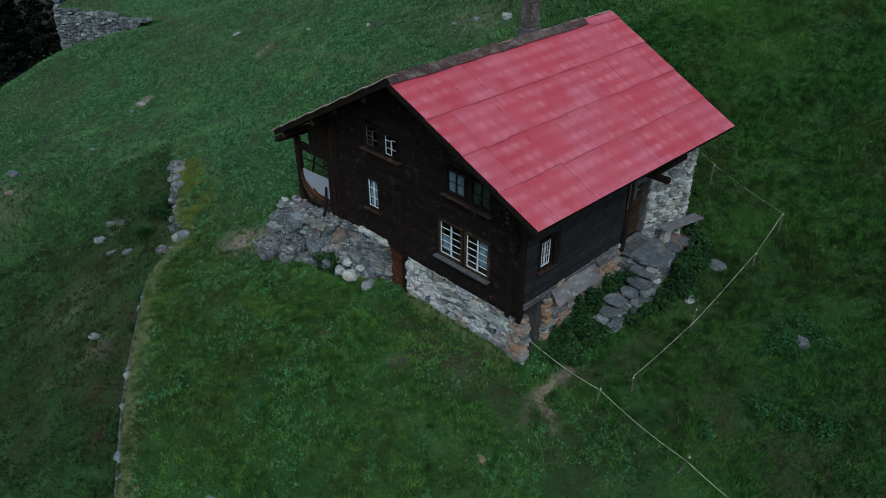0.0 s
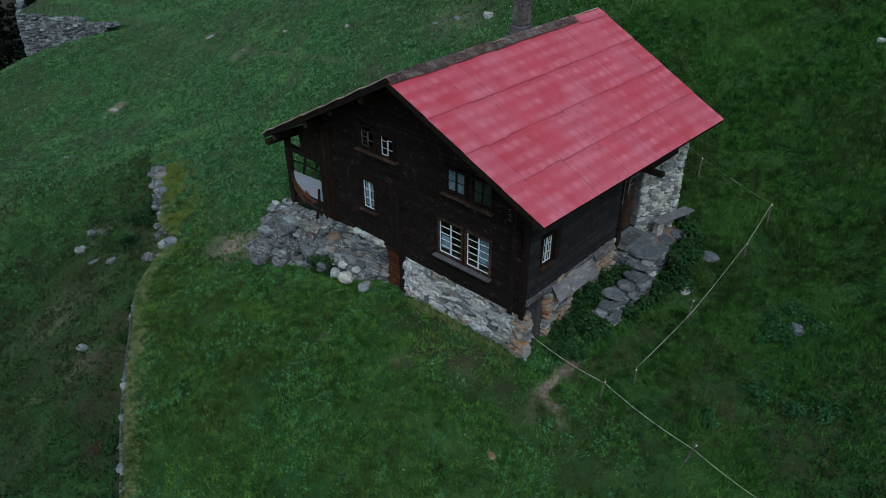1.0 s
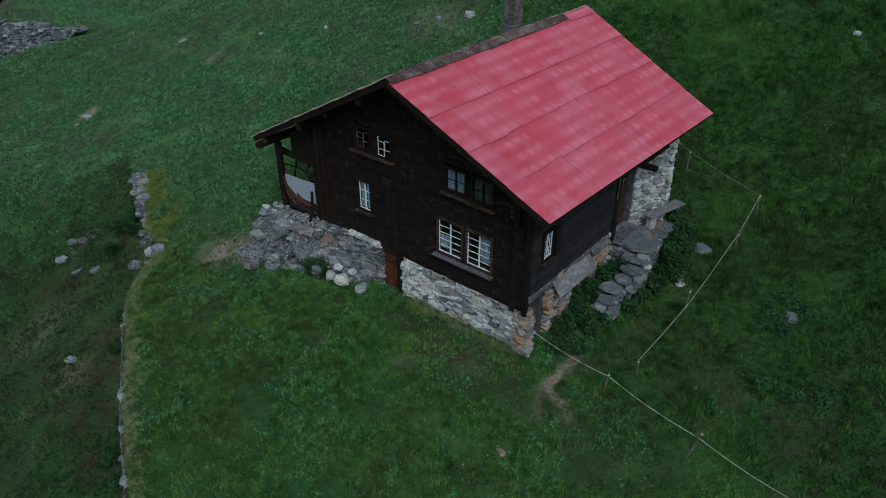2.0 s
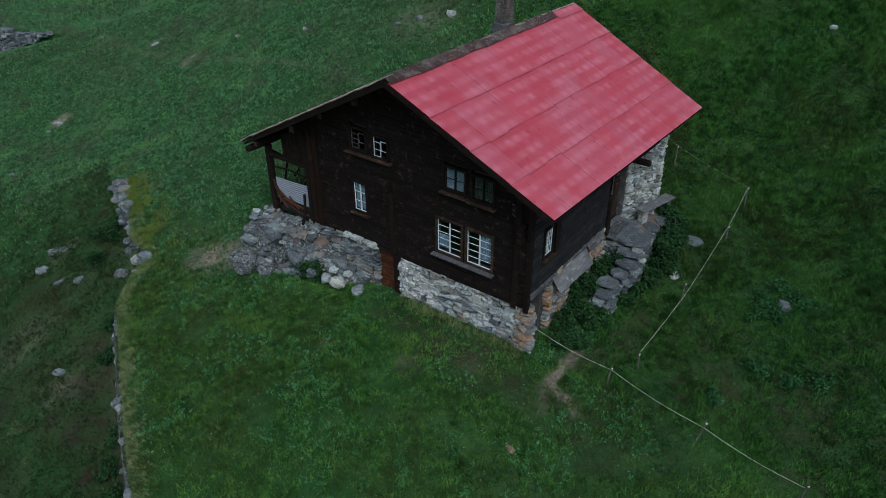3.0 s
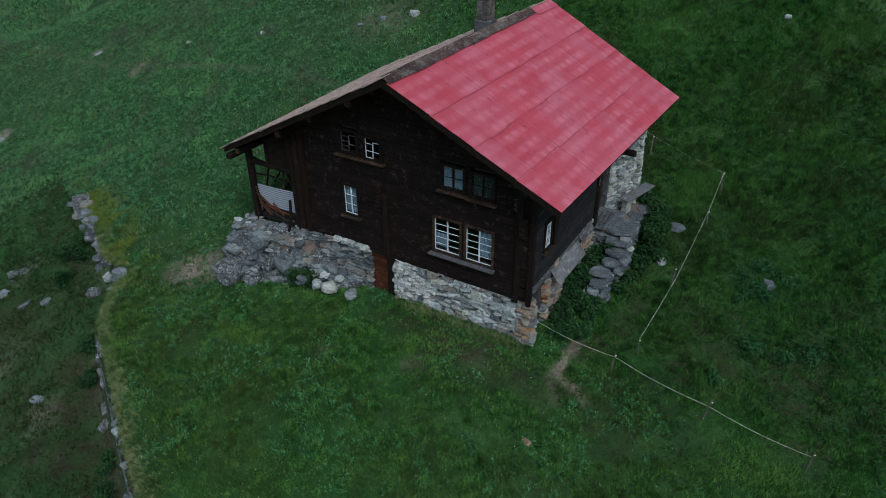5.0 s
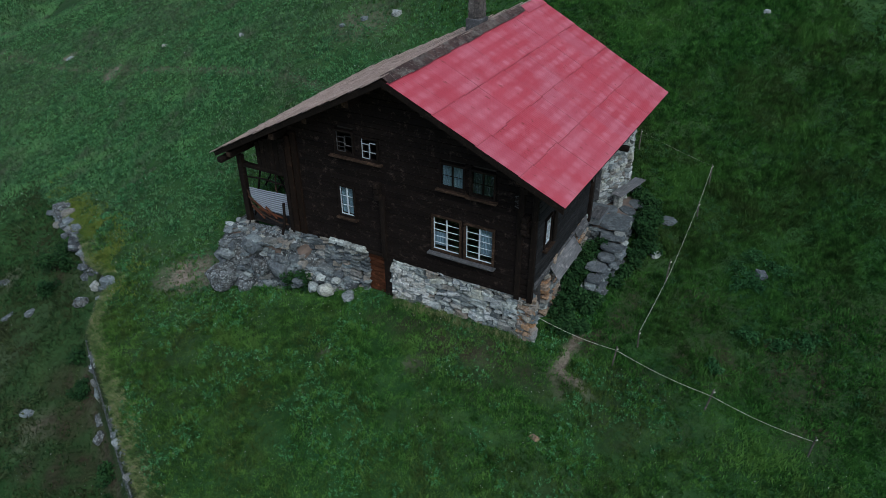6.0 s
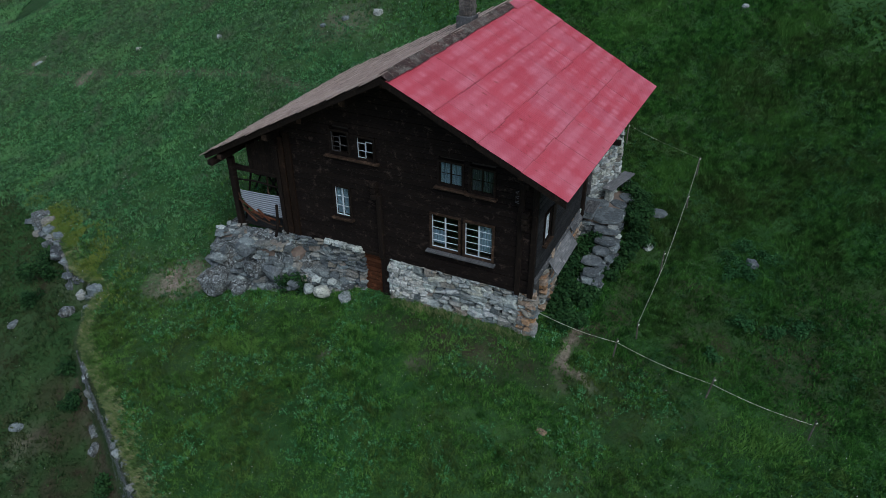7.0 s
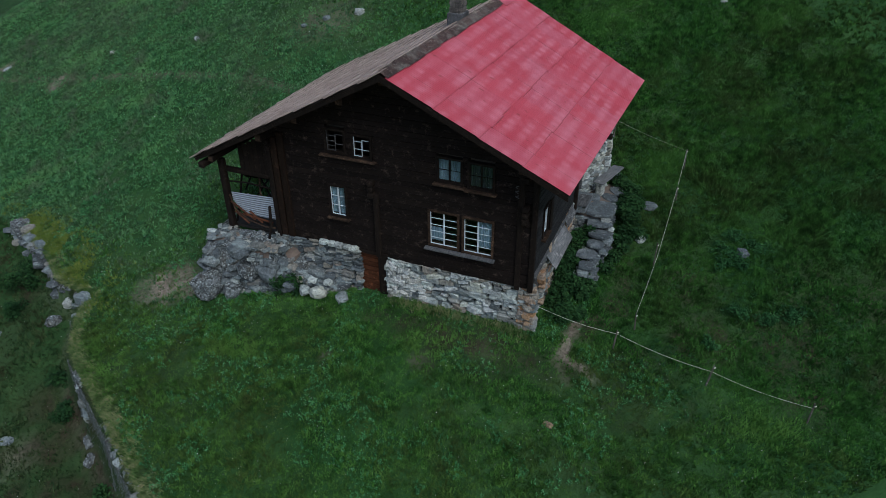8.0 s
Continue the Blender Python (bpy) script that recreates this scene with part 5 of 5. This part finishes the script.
for i in range(26):
    for k in range(22):
        bm.faces.new((grid[i][k], grid[i + 1][k], grid[i + 1][k + 1], grid[i][k + 1]))
rim = [grid[0][k] for k in range(22, -1, -1)] + [grid[i][0] for i in range(1, 27)]
feet = [bm.verts.new((v.co.x, v.co.y, -9)) for v in rim]
for k in range(len(rim) - 1):
    bm.faces.new((rim[k], rim[k + 1], feet[k + 1], feet[k]))
bmesh.ops.recalc_face_normals(bm, faces=bm.faces[:])
me = mesh_from("terrace", bm, TURF)
tagged(new("terrace", me), "grassy terrace held by a tall stone wall", "terrace", kind="structure")
farwall = thing("terrace_wall", "tall grey dry-stone wall holding a grassy terrace", "stone wall")
lay_stones(farwall, FA, FB, (-0.2, -1), lambda s: -4.6 + 0.36 * s, lambda s: -0.3 - 0.07 * s, S_DARK + S_BLUE[:3], course=(0.16, 0.36), length=(0.25, 0.75), depth=0.6, ragged=0.1, limit=280)
lay_stones(farwall, FC, FA, (-1, -0.4), lambda s: -4.6, lambda s: -0.3, S_BLUE + S_DARK, course=(0.3, 0.5), length=(0.5, 1.1), depth=0.6, ragged=0.1, limit=85)


# ---- plants ----
def leaf_cloud(centres, sizes, count, lo, hi, material, name, flat=0.6):
    """Small pointed leaves scattered through blobs of space: one mesh of separate leaves."""
    rng = np.random.default_rng(len(name) + count)
    pick = rng.integers(0, len(centres), count)
    d = rng.normal(size=(count, 3))
    d /= np.linalg.norm(d, axis=1)[:, None]
    r = rng.uniform(0.35, 1.0, count) ** 0.6
    c = np.array(centres)[pick] + d * r[:, None] * np.array(sizes)[pick]
    ln = rng.uniform(lo, hi, count)
    ax = rng.normal(size=(count, 3))
    ax[:, 2] *= flat
    ax /= np.linalg.norm(ax, axis=1)[:, None]
    side = np.cross(ax, rng.normal(size=(count, 3)) * 0.5 + np.array([0, 0, 1.0]))
    side /= np.linalg.norm(side, axis=1)[:, None] + 1e-9
    q = np.stack([c - ax * ln[:, None] * 0.5, c + side * ln[:, None] * 0.3, c + ax * ln[:, None] * 0.5, c - side * ln[:, None] * 0.3], 1)
    return quads_mesh(name, q, material)


def quads_mesh(name, q, material):
    n, k = q.shape[:2]
    me = bpy.data.meshes.new(name)
    me.vertices.add(n * k)
    me.vertices.foreach_set("co", q.reshape(-1).astype(np.float32))
    me.loops.add(n * k)
    me.loops.foreach_set("vertex_index", np.arange(n * k, dtype=np.int32))
    me.polygons.add(n)
    me.polygons.foreach_set("loop_start", np.arange(0, n * k, k, dtype=np.int32))
    me.update(calc_edges=True)
    me.materials.append(material)
    return me


def shrub(x, y, r, h, count=900, material=BUSHLEAF, label="dark green leafy shrub", lo=0.06, hi=0.14):
    b = thing("shrub", label, "shrub", at=Matrix.Translation((x, y, gz(x, y) - 0.03)))
    blobs, sizes = [], []
    for k in range(9):
        a, q = random.uniform(0, 6.28), random.uniform(0, 0.75) * r
        blobs.append((q * math.cos(a), q * math.sin(a), h * random.uniform(0.3, 0.75)))
        s = random.uniform(0.25, 0.5)
        sizes.append((r * s, r * s, h * 0.35))
    ob = new("leaves", leaf_cloud(blobs, sizes, count, lo, hi, material, "leaves"))
    ob.parent = b
    for k in range(4):
        p = blobs[k]
        part("stem", rod([(0.1 * p[0], 0.1 * p[1], 0), (0.6 * p[0], 0.6 * p[1], 0.5 * p[2]), p], [0.012, 0.01, 0.006], 5), BARK, b)
    return b


for u, v, r, h, c in ((0.9, -0.75, 0.5, 0.5, 900), (1.5, -0.6, 0.55, 0.75, 1100), (2.1, -0.65, 0.6, 0.8, 1200), (2.7, -0.3, 0.45, 0.9, 900), (3.4, -0.35, 0.5, 0.9, 900), (4.1, -0.4, 0.45, 0.8, 800), (1.2, -1.2, 0.4, 0.4, 600), (2.0, -1.2, 0.4, 0.45, 600),
                      (4.75, -0.75, 0.3, 0.3, 350), (3.8, -0.65, 0.35, 0.35, 450), (3.3, -0.62, 0.35, 0.35, 450), (3.5, -1.25, 0.25, 0.25, 300), (4.35, -1.5, 0.3, 0.3, 350), (2.75, -1.0, 0.35, 0.3, 450), (4.3, -1.75, 0.5, 0.5, 800), (3.6, -1.5, 0.4, 0.4, 600), (2.7, -1.2, 0.45, 0.4, 700), (2.9, -0.85, 0.4, 0.4, 500), (4.7, -0.55, 0.4, 0.7, 700), (5.0, -1.9, 0.45, 0.5, 700)):
    x, y = to_world(u, v)
    shrub(x, y, r, h, c, label="dense dark green weeds against the stone footing")
for u, v, r, h, c in ((6.2, -1.75, 0.75, 0.9, 1700), (6.9, -1.75, 0.7, 0.85, 1500), (5.8, -2.1, 0.6, 0.6, 1000), (7.5, -1.6, 0.5, 0.6, 900), (7.9, -1.2, 0.4, 0.6, 700)):
    x, y = to_world(u, v)
    shrub(x, y, r, h, c, label="dark green leafy shrub beside the landing")
for x, y, r in ((10.2, 16.3, 0.7), (10.9, 16.6, 0.7), (11.3, 16.0, 0.6), (10.3, 15.6, 0.6), (9.8, 15.9, 0.5), (10.4, 13.1, 0.6), (9.6, 13.3, 0.5), (7.2, 13.3, 0.4), (9.0, 13.9, 0.5)):
    shrub(x, y, r, 0.35, 520, DARK_WEED, "low dark patch of broad-leaved weeds in the meadow", 0.05, 0.11)
for y in (12.6, 14.1, 15.3, 16.6, 17.8, 21.5, 23.0):
    shrub(float(bank_x(y)) - random.uniform(0.7, 1.0), y, 0.6, 0.5, 600, label="rank dark growth at the foot of the bank")
for x, y, r in ((-13.8, 21.9, 0.7), (-14.3, 20.6, 0.6), (-14.5, 19.3, 0.6), (-16.4, 29.8, 0.6)):
    shrub(x, y, r, 0.3, 700, GRASS_LOW, "rank olive grass tussock on the bank", 0.05, 0.12)
shrub(-13.4, 28.5, 1.0, 1.0, 1800, label="dark shrub growing against the retaining wall")
shrub(-13.9, 27.6, 0.7, 0.7, 1000, label="dark shrub growing against the retaining wall")
for u, v, z0 in ((-1.15, 8.55, 0.9), (-0.95, 8.1, 0.8)):
    x, y = to_world(u, v)
    shrub(x, y, 0.35, 0.9, 500, label="weeds growing out of the rubble terrace")


def conifer(x, y, h, r):
    t = thing("conifer", "dark spruce tree at the meadow's edge", "tree", "trees at the meadow's edge", at=Matrix.Translation((x, y, gz(x, y) - 0.2)))
    part("trunk", rod([(0, 0, 0), (0.05, 0.03, h * 0.5), (0, 0, h)], [0.28, 0.17, 0.03], 8), BARK, t)
    blobs, sizes = [], []
    for k in range(46):
        f = 0.08 + 0.9 * k / 46
        a, q = k * 2.4, r * (1 - f) * random.uniform(0.5, 0.9)
        blobs.append((q * math.cos(a), q * math.sin(a), h * f - 0.2 * q))
        sizes.append((0.3 + 0.42 * r * (1 - f), 0.3 + 0.42 * r * (1 - f), 0.35))
    ob = new("crown", leaf_cloud(blobs, sizes, 6000, 0.2, 0.5, NEEDLE, "crown", 0.4))
    ob.parent = t


for x, y, h, r in ((-41.5, 72, 13, 2.6), (-44, 69, 15, 2.9), (-42.5, 66.5, 11, 2.4), (-46.5, 66, 14, 2.8), (-45.5, 74, 16, 3), (-49, 70, 15, 3), (-41, 78, 15, 2.8), (-50, 64, 14, 2.8), (-44, 82, 16, 3), (-48, 78, 16, 3)):
    conifer(x, y, h, r)

# ---- electric fence ----
def stake(x, y, h, lean=(0, 0), label="thin grey wooden fence stake"):
    s = thing("fence_stake", label, "fence post", "stakes of the wire fence", at=Matrix.Translation((x, y, gz(x, y) - 0.1)))
    part("stake", rod([(0, 0, 0), (lean[0] * 0.5, lean[1] * 0.5, h * 0.5), (lean[0], lean[1], h + 0.1)], [0.026, 0.026, 0.02], 7, 0.1), POST, s)
    part("insulator", rod([(lean[0] * 0.97, lean[1] * 0.97 - 0.03, h), (lean[0] * 0.97, lean[1] * 0.97 - 0.06, h + 0.05)], 0.018, 6), WIRE, s)
    return Vector((x + lean[0], y + lean[1], gz(x, y) + h - 0.06))


pc = stake(4.36, 14.39, 0.72, (0.1, 0.02))
pb = stake(5.52, 14.85, 0.66, (-0.03, 0.02))
pd = stake(6.1, 12.15, 0.66, (0.28, 0.1))
pe = stake(7.95, 10.05, 0.75, (0.05, 0.0))
pf = stake(7.75, 16.96, 0.98, (0.05, 0.02))
pg = stake(10.35, 19.2, 0.55, (0.05, 0.1))
ph = stake(11.5, 20.3, 0.85, (-0.03, 0.0))
pi_ = stake(9.85, 22.8, 0.85)


def wire(points, label, thick=0.004, sag=0.05):
    w = thing("fence_wire", label, "wire", "wires of the fence")
    for a, b in zip(points, points[1:]):
        a, b = Vector(a), Vector(b)
        part("strand", rod([a.lerp(b, k / 8) - Vector((0, 0, sag * math.sin(math.pi * k / 8))) for k in range(9)], thick, 5), WIRE, w)


corner = HOUSE @ Vector((0.2, -0.15, 1.75))
wire([corner, pc - Vector((0, 0, 0.1)), pd - Vector((0.06, 0.02, 0.17)), pe - Vector((0.05, 0, 0.1))], "pale electric fence tape strung from the house corner", sag=0.1)
wire([pb, pf + Vector((0.05, -0.05, -0.42)), pg, ph], "pale electric fence tape up the slope")
wire([ph, pi_, (8.2, 26.5, 5.6)], "thin grey fence wire behind the house", 0.0018)


# ---- meadow ----
def meadow_points(n, x0, x1, y0, y1, seed):
    rng = np.random.default_rng(seed)
    x, y = rng.uniform(x0, x1, n), rng.uniform(y0, y1, n)
    dx, dy = x - 2.35, y - 16.0
    ca, sa = math.cos(radians(44.4)), math.sin(radians(44.4))
    u, v = dx * ca + dy * sa, -dx * sa + dy * ca
    inside = (u > -0.12) & (u < 7.8) & (v > -0.02) & (v < 11.6)
    heap = (v > 6.6) & (v < 12.0) & (u > -0.45 - 0.27 * (v - 6.6)) & (u < 0.5)
    stairs = (u > 4.4) & (u < 7.9) & (v > -1.45) & (v < 0.2)
    cliff = (np.abs(x - bank_x(y) + 0.08) < 0.12) & (y < 33)
    worn = bare(x, y) * 0.9 > rng.uniform(0, 1, n)
    sparse = thin(x, y) * 0.8 > rng.uniform(0, 1, n)
    keep = ~(inside | heap | stairs | cliff | worn | sparse)
    x, y = x[keep], y[keep]
    return x, y, ground(x, y) + bumps(x, y), rng


FENCE_Y, FENCE_X = [5, 7.6, 10.0, 12.3, 14.4, 15.6, 18, 30, 60], [11.5, 9.7, 8.0, 6.25, 4.5, 3.6, 6.2, 5.4, 3.0]


def turf_blades(name, n, box, per, h0, h1, width, material, seed, label, below=False, right=None, rise=None, fall=None):
    x, y, z, rng = meadow_points(n, *box, seed)
    edge = np.random.default_rng(77 + seed).normal(0, 1, len(x)) * np.clip((-13 - x) * 0.6, 0.3, 5.0)
    ok = ((x < bank_x(y)) & (y + edge < 36 + 0.2 * (x + 14) - 1.5 * np.sin(x * 0.9))) == below
    if right is not None:
        ok &= (x + rng.normal(0, 1, len(x)) * np.clip(0.35 + 0.12 * (y - 16), 0.35, 3.0) > np.interp(y, FENCE_Y, FENCE_X)) == right
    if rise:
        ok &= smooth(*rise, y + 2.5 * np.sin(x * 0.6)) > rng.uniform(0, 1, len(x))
    if fall:
        ok &= smooth(fall[1], fall[0], y + 2.5 * np.sin(x * 0.6)) > rng.uniform(0, 1, len(x))
    x, y, z = x[ok], y[ok], z[ok]
    m = len(x)
    tall = np.array([0.75 + 0.9 * noise.noise((a * 0.8, b * 0.8, 2.0)) for a, b in zip(x, y)])
    tall = tall + np.array([0.7 * noise.noise((a * 2.4, b * 2.4, 5.0)) for a, b in zip(x, y)])
    tall = np.clip(tall, 0.3, 1.9)
    tris = []
    for k in range(per):
        a = rng.uniform(0, 2 * np.pi, m)
        h = rng.uniform(h0, h1, m) * tall
        lean = rng.uniform(0.2, 1.0, m) * h
        la = rng.uniform(0, 2 * np.pi, m)
        w = width * rng.uniform(0.6, 1.3, m)
        bx, by = x + rng.normal(0, 0.035, m), y + rng.normal(0, 0.035, m)
        dx, dy = np.cos(a) * w, np.sin(a) * w
        p0 = np.stack([bx - dx, by - dy, z - 0.02], 1)
        p1 = np.stack([bx + dx, by + dy, z - 0.02], 1)
        p2 = np.stack([bx + lean * np.cos(la), by + lean * np.sin(la) - 0.25 * h, z + h], 1)
        tris.append(np.stack([p0, p1, p2], 1))
    return tagged(new(name, quads_mesh(name, np.concatenate(tris), material)), label, "grass", kind="stuff")


turf_blades("grass", 270000, (-17, 13, 8, 40), 5, 0.05, 0.16, 0.018, GRASS, 1, "short thick green meadow grass", right=False, fall=(21, 31))
turf_blades("grass", 200000, (3, 20, 7, 32), 5, 0.05, 0.16, 0.018, GRASS_SHADY, 11, "dark grass beside the fence, with shading in its colour", right=True)
turf_blades("grass", 130000, (-2, 36, 18, 60), 5, 0.06, 0.18, 0.028, GRASS_SHADY, 7, "dark grass on the upper slope, with shading in its colour", right=True)
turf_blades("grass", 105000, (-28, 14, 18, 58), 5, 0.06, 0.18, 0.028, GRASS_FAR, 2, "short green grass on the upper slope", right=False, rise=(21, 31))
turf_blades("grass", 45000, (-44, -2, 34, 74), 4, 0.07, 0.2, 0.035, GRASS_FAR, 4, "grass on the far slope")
turf_blades("grass", 110000, (-29, -7, 8, 46), 4, 0.06, 0.18, 0.02, GRASS_LOW, 3, "rank olive grass below the bank", below=True)


def rosettes(name, n, box, seed, size, material, label, thresh):
    x, y, z, rng = meadow_points(n, *box, seed)
    x, y, z = [q[x > bank_x(y) + 0.3] for q in (z, y, x)][::-1]
    f = np.array([noise.noise((a * 0.35, b * 0.35, 7.0)) + 0.7 * noise.noise((a * 1.3, b * 1.3, 2.0)) for a, b in zip(x, y)])
    ok = f > thresh
    x, y, z = x[ok], y[ok], z[ok]
    m, out = len(x), []
    s = size * rng.uniform(0.6, 1.4, m)
    for k in range(7):
        a = rng.uniform(0, 2 * np.pi, m)
        ln, r0 = s * rng.uniform(0.7, 1.2, m), s * rng.uniform(0.0, 0.5, m)
        zz = z + rng.uniform(0.04, 0.14, m)
        ca, sa = np.cos(a), np.sin(a)
        tip, dip = r0 + ln, rng.uniform(-0.03, 0.05, m)
        c = np.stack([x + ca * r0, y + sa * r0, zz], 1)
        t = np.stack([x + ca * tip, y + sa * tip, zz + dip], 1)
        mid = np.stack([x + ca * (r0 + ln / 2), y + sa * (r0 + ln / 2), zz + 0.02], 1)
        sd = np.stack([-sa * ln * 0.32, ca * ln * 0.32, np.zeros(m)], 1)
        out.append(np.stack([c, mid - sd, t, mid + sd], 1))
    return tagged(new(name, quads_mesh(name, np.concatenate(out), material)), label, "weeds", kind="stuff")


rosettes("weeds", 30000, (-17, 5, 8, 34), 5, 0.042, WEED, "broad-leaved weeds scattered in the meadow", 0.1)
rosettes("weeds", 12000, (4, 18, 8, 34), 15, 0.05, DARK_WEED, "dark broad-leaved weeds beside the fence", 0.05)
rosettes("weeds", 5000, (-24, 5, 24, 55), 6, 0.1, WEED, "broad-leaved weeds on the upper slope", 0.1)


def dots(name, n, box, seed, size, material, label):
    x, y, z, rng = meadow_points(n, *box, seed)
    ok = (x < np.interp(y, FENCE_Y, FENCE_X)) & (np.array([noise.noise((a * 0.5, b * 0.5, 1.0)) for a, b in zip(x, y)]) > -0.15)
    x, y, z = x[ok], y[ok], z[ok]
    m = len(x)
    s = size * rng.uniform(0.6, 1.4, m)
    zz = z + rng.uniform(0.08, 0.16, m)
    q = np.stack([np.stack([x + s * a, y + s * b, zz + 0.3 * s * (a + b)], 1) for a, b in ((-1, 0), (0, -1), (1, 0), (0, 1))], 1)
    return tagged(new(name, quads_mesh(name, q, material)), label, "flowers", kind="stuff")


dots("flowers", 3000, (-17, 11, 8, 34), 8, 0.009, FLOWER, "tiny white flowers in the grass")
dots("flowers", 250, (-24, 20, 30, 55), 9, 0.022, FLOWER, "tiny white flowers in the grass")


def rim_grass(n, seed):
    rng = np.random.default_rng(seed)
    y = rng.uniform(9, 33, n)
    x = bank_x(y) + np.abs(rng.normal(0, 0.26, n)) + 0.04
    z = ground(x, y) + bumps(x, y)
    tris = []
    for k in range(5):
        a, la = rng.uniform(0, 6.28, n), rng.uniform(2.2, 4.1, n)
        h, w = rng.uniform(0.08, 0.2, n), rng.uniform(0.01, 0.02, n)
        p0 = np.stack([x - np.cos(a) * w, y - np.sin(a) * w, z - 0.02], 1)
        p1 = np.stack([x + np.cos(a) * w, y + np.sin(a) * w, z - 0.02], 1)
        p2 = np.stack([x + np.cos(la) * h * 0.9, y + np.sin(la) * h * 0.9, z + h * 0.6], 1)
        tris.append(np.stack([p0, p1, p2], 1))
    return tagged(new("dry_grass", quads_mesh("dry_grass", np.concatenate(tris), STRAW)), "pale dry grass along the rim of the bank", "grass", kind="stuff")


rim_grass(4600, 12)


def hanging_grass(n, seed):
    """Rank grass and roots drooping over the face of the bank."""
    rng = np.random.default_rng(seed)
    y = rng.uniform(9, 26, n)
    ok = np.array([noise.noise((0.0, a * 0.9, 6.0)) > -0.25 for a in y])
    y = y[ok]
    n = len(y)
    drop = rng.uniform(0, 1, n) ** 1.6
    x0 = bank_x(y)
    top, low = ground(x0 + 0.3, y), ground(x0 - 0.5, y)
    z = top + (low - top) * 0.75 * drop
    x = x0 - 0.02 - 0.32 * drop
    tris = []
    for k in range(4):
        a = rng.uniform(0, 6.28, n)
        h, w = rng.uniform(0.1, 0.26, n), rng.uniform(0.012, 0.022, n)
        p0 = np.stack([x + 0.05, y - w, z], 1)
        p1 = np.stack([x + 0.05, y + w, z], 1)
        p2 = np.stack([x - 0.6 * h, y + 0.5 * h * np.cos(a), z - 0.7 * h], 1)
        tris.append(np.stack([p0, p1, p2], 1))
    return tagged(new("rank_grass", quads_mesh("rank_grass", np.concatenate(tris), GRASS_LOW)), "dark rank grass hanging over the bank", "grass", kind="stuff")


hanging_grass(5200, 44)


def footing_grass(n, seed):
    rng = np.random.default_rng(seed)
    v, u = rng.uniform(-0.1, 4.7, n), -0.3 - np.abs(rng.normal(0, 0.14, n))
    ca, sa = math.cos(radians(44.4)), math.sin(radians(44.4))
    x, y = 2.35 + u * ca - v * sa, 16.0 + u * sa + v * ca
    z = ground(x, y) + bumps(x, y)
    tris = []
    for k in range(4):
        a, la = rng.uniform(0, 6.28, n), rng.uniform(0, 6.28, n)
        h, w = rng.uniform(0.1, 0.34, n), rng.uniform(0.006, 0.012, n)
        p0 = np.stack([x - np.cos(a) * w, y - np.sin(a) * w, z - 0.02], 1)
        p1 = np.stack([x + np.cos(a) * w, y + np.sin(a) * w, z - 0.02], 1)
        p2 = np.stack([x + np.cos(la) * h * 0.5, y + np.sin(la) * h * 0.5, z + h], 1)
        tris.append(np.stack([p0, p1, p2], 1))
    return tagged(new("dry_grass", quads_mesh("dry_grass", np.concatenate(tris), STRAW)), "dry grass stalks along the stone footing", "grass", kind="stuff")


footing_grass(420, 45)


def moss_patch(n, seed):
    rng = np.random.default_rng(seed)
    y = rng.normal(29.5, 2.6, n)
    x = bank_x(y) + 0.2 + np.abs(rng.normal(0, 0.65, n))
    ok = np.array([noise.noise((a * 0.9, b * 0.9, 3.0)) > -0.1 for a, b in zip(x, y)])
    x, y = x[ok], y[ok]
    n = len(x)
    z = ground(x, y) + bumps(x, y)
    tris = []
    for k in range(5):
        a, la = rng.uniform(0, 6.28, n), rng.uniform(0, 6.28, n)
        h, w = rng.uniform(0.06, 0.16, n), rng.uniform(0.015, 0.025, n)
        p0 = np.stack([x - np.cos(a) * w, y - np.sin(a) * w, z - 0.02], 1)
        p1 = np.stack([x + np.cos(a) * w, y + np.sin(a) * w, z - 0.02], 1)
        p2 = np.stack([x + np.cos(la) * h * 0.7, y + np.sin(la) * h * 0.7, z + h], 1)
        tris.append(np.stack([p0, p1, p2], 1))
    return tagged(new("moss", quads_mesh("moss", np.concatenate(tris), MOSS)), "yellow-green mossy grass beside the retaining wall", "moss", kind="stuff")


moss_patch(4200, 21)


def terrace_grass(n, seed):
    rng = np.random.default_rng(seed)
    x, y, z = np.array([terrace_point(a, b) for a, b in zip(rng.uniform(0, 1.3, n), rng.uniform(0, 1, n) ** 1.5)]).T
    tris = []
    for k in range(4):
        q, la = rng.uniform(0, 6.28, n), rng.uniform(0, 6.28, n)
        h, w = rng.uniform(0.12, 0.3, n), rng.uniform(0.04, 0.07, n)
        p0 = np.stack([x - np.cos(q) * w, y - np.sin(q) * w, z - 0.1], 1)
        p1 = np.stack([x + np.cos(q) * w, y + np.sin(q) * w, z - 0.1], 1)
        p2 = np.stack([x + np.cos(la) * h * 0.7, y + np.sin(la) * h * 0.7, z + h], 1)
        tris.append(np.stack([p0, p1, p2], 1))
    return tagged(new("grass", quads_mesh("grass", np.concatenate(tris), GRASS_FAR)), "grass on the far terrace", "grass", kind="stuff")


terrace_grass(16000, 31)
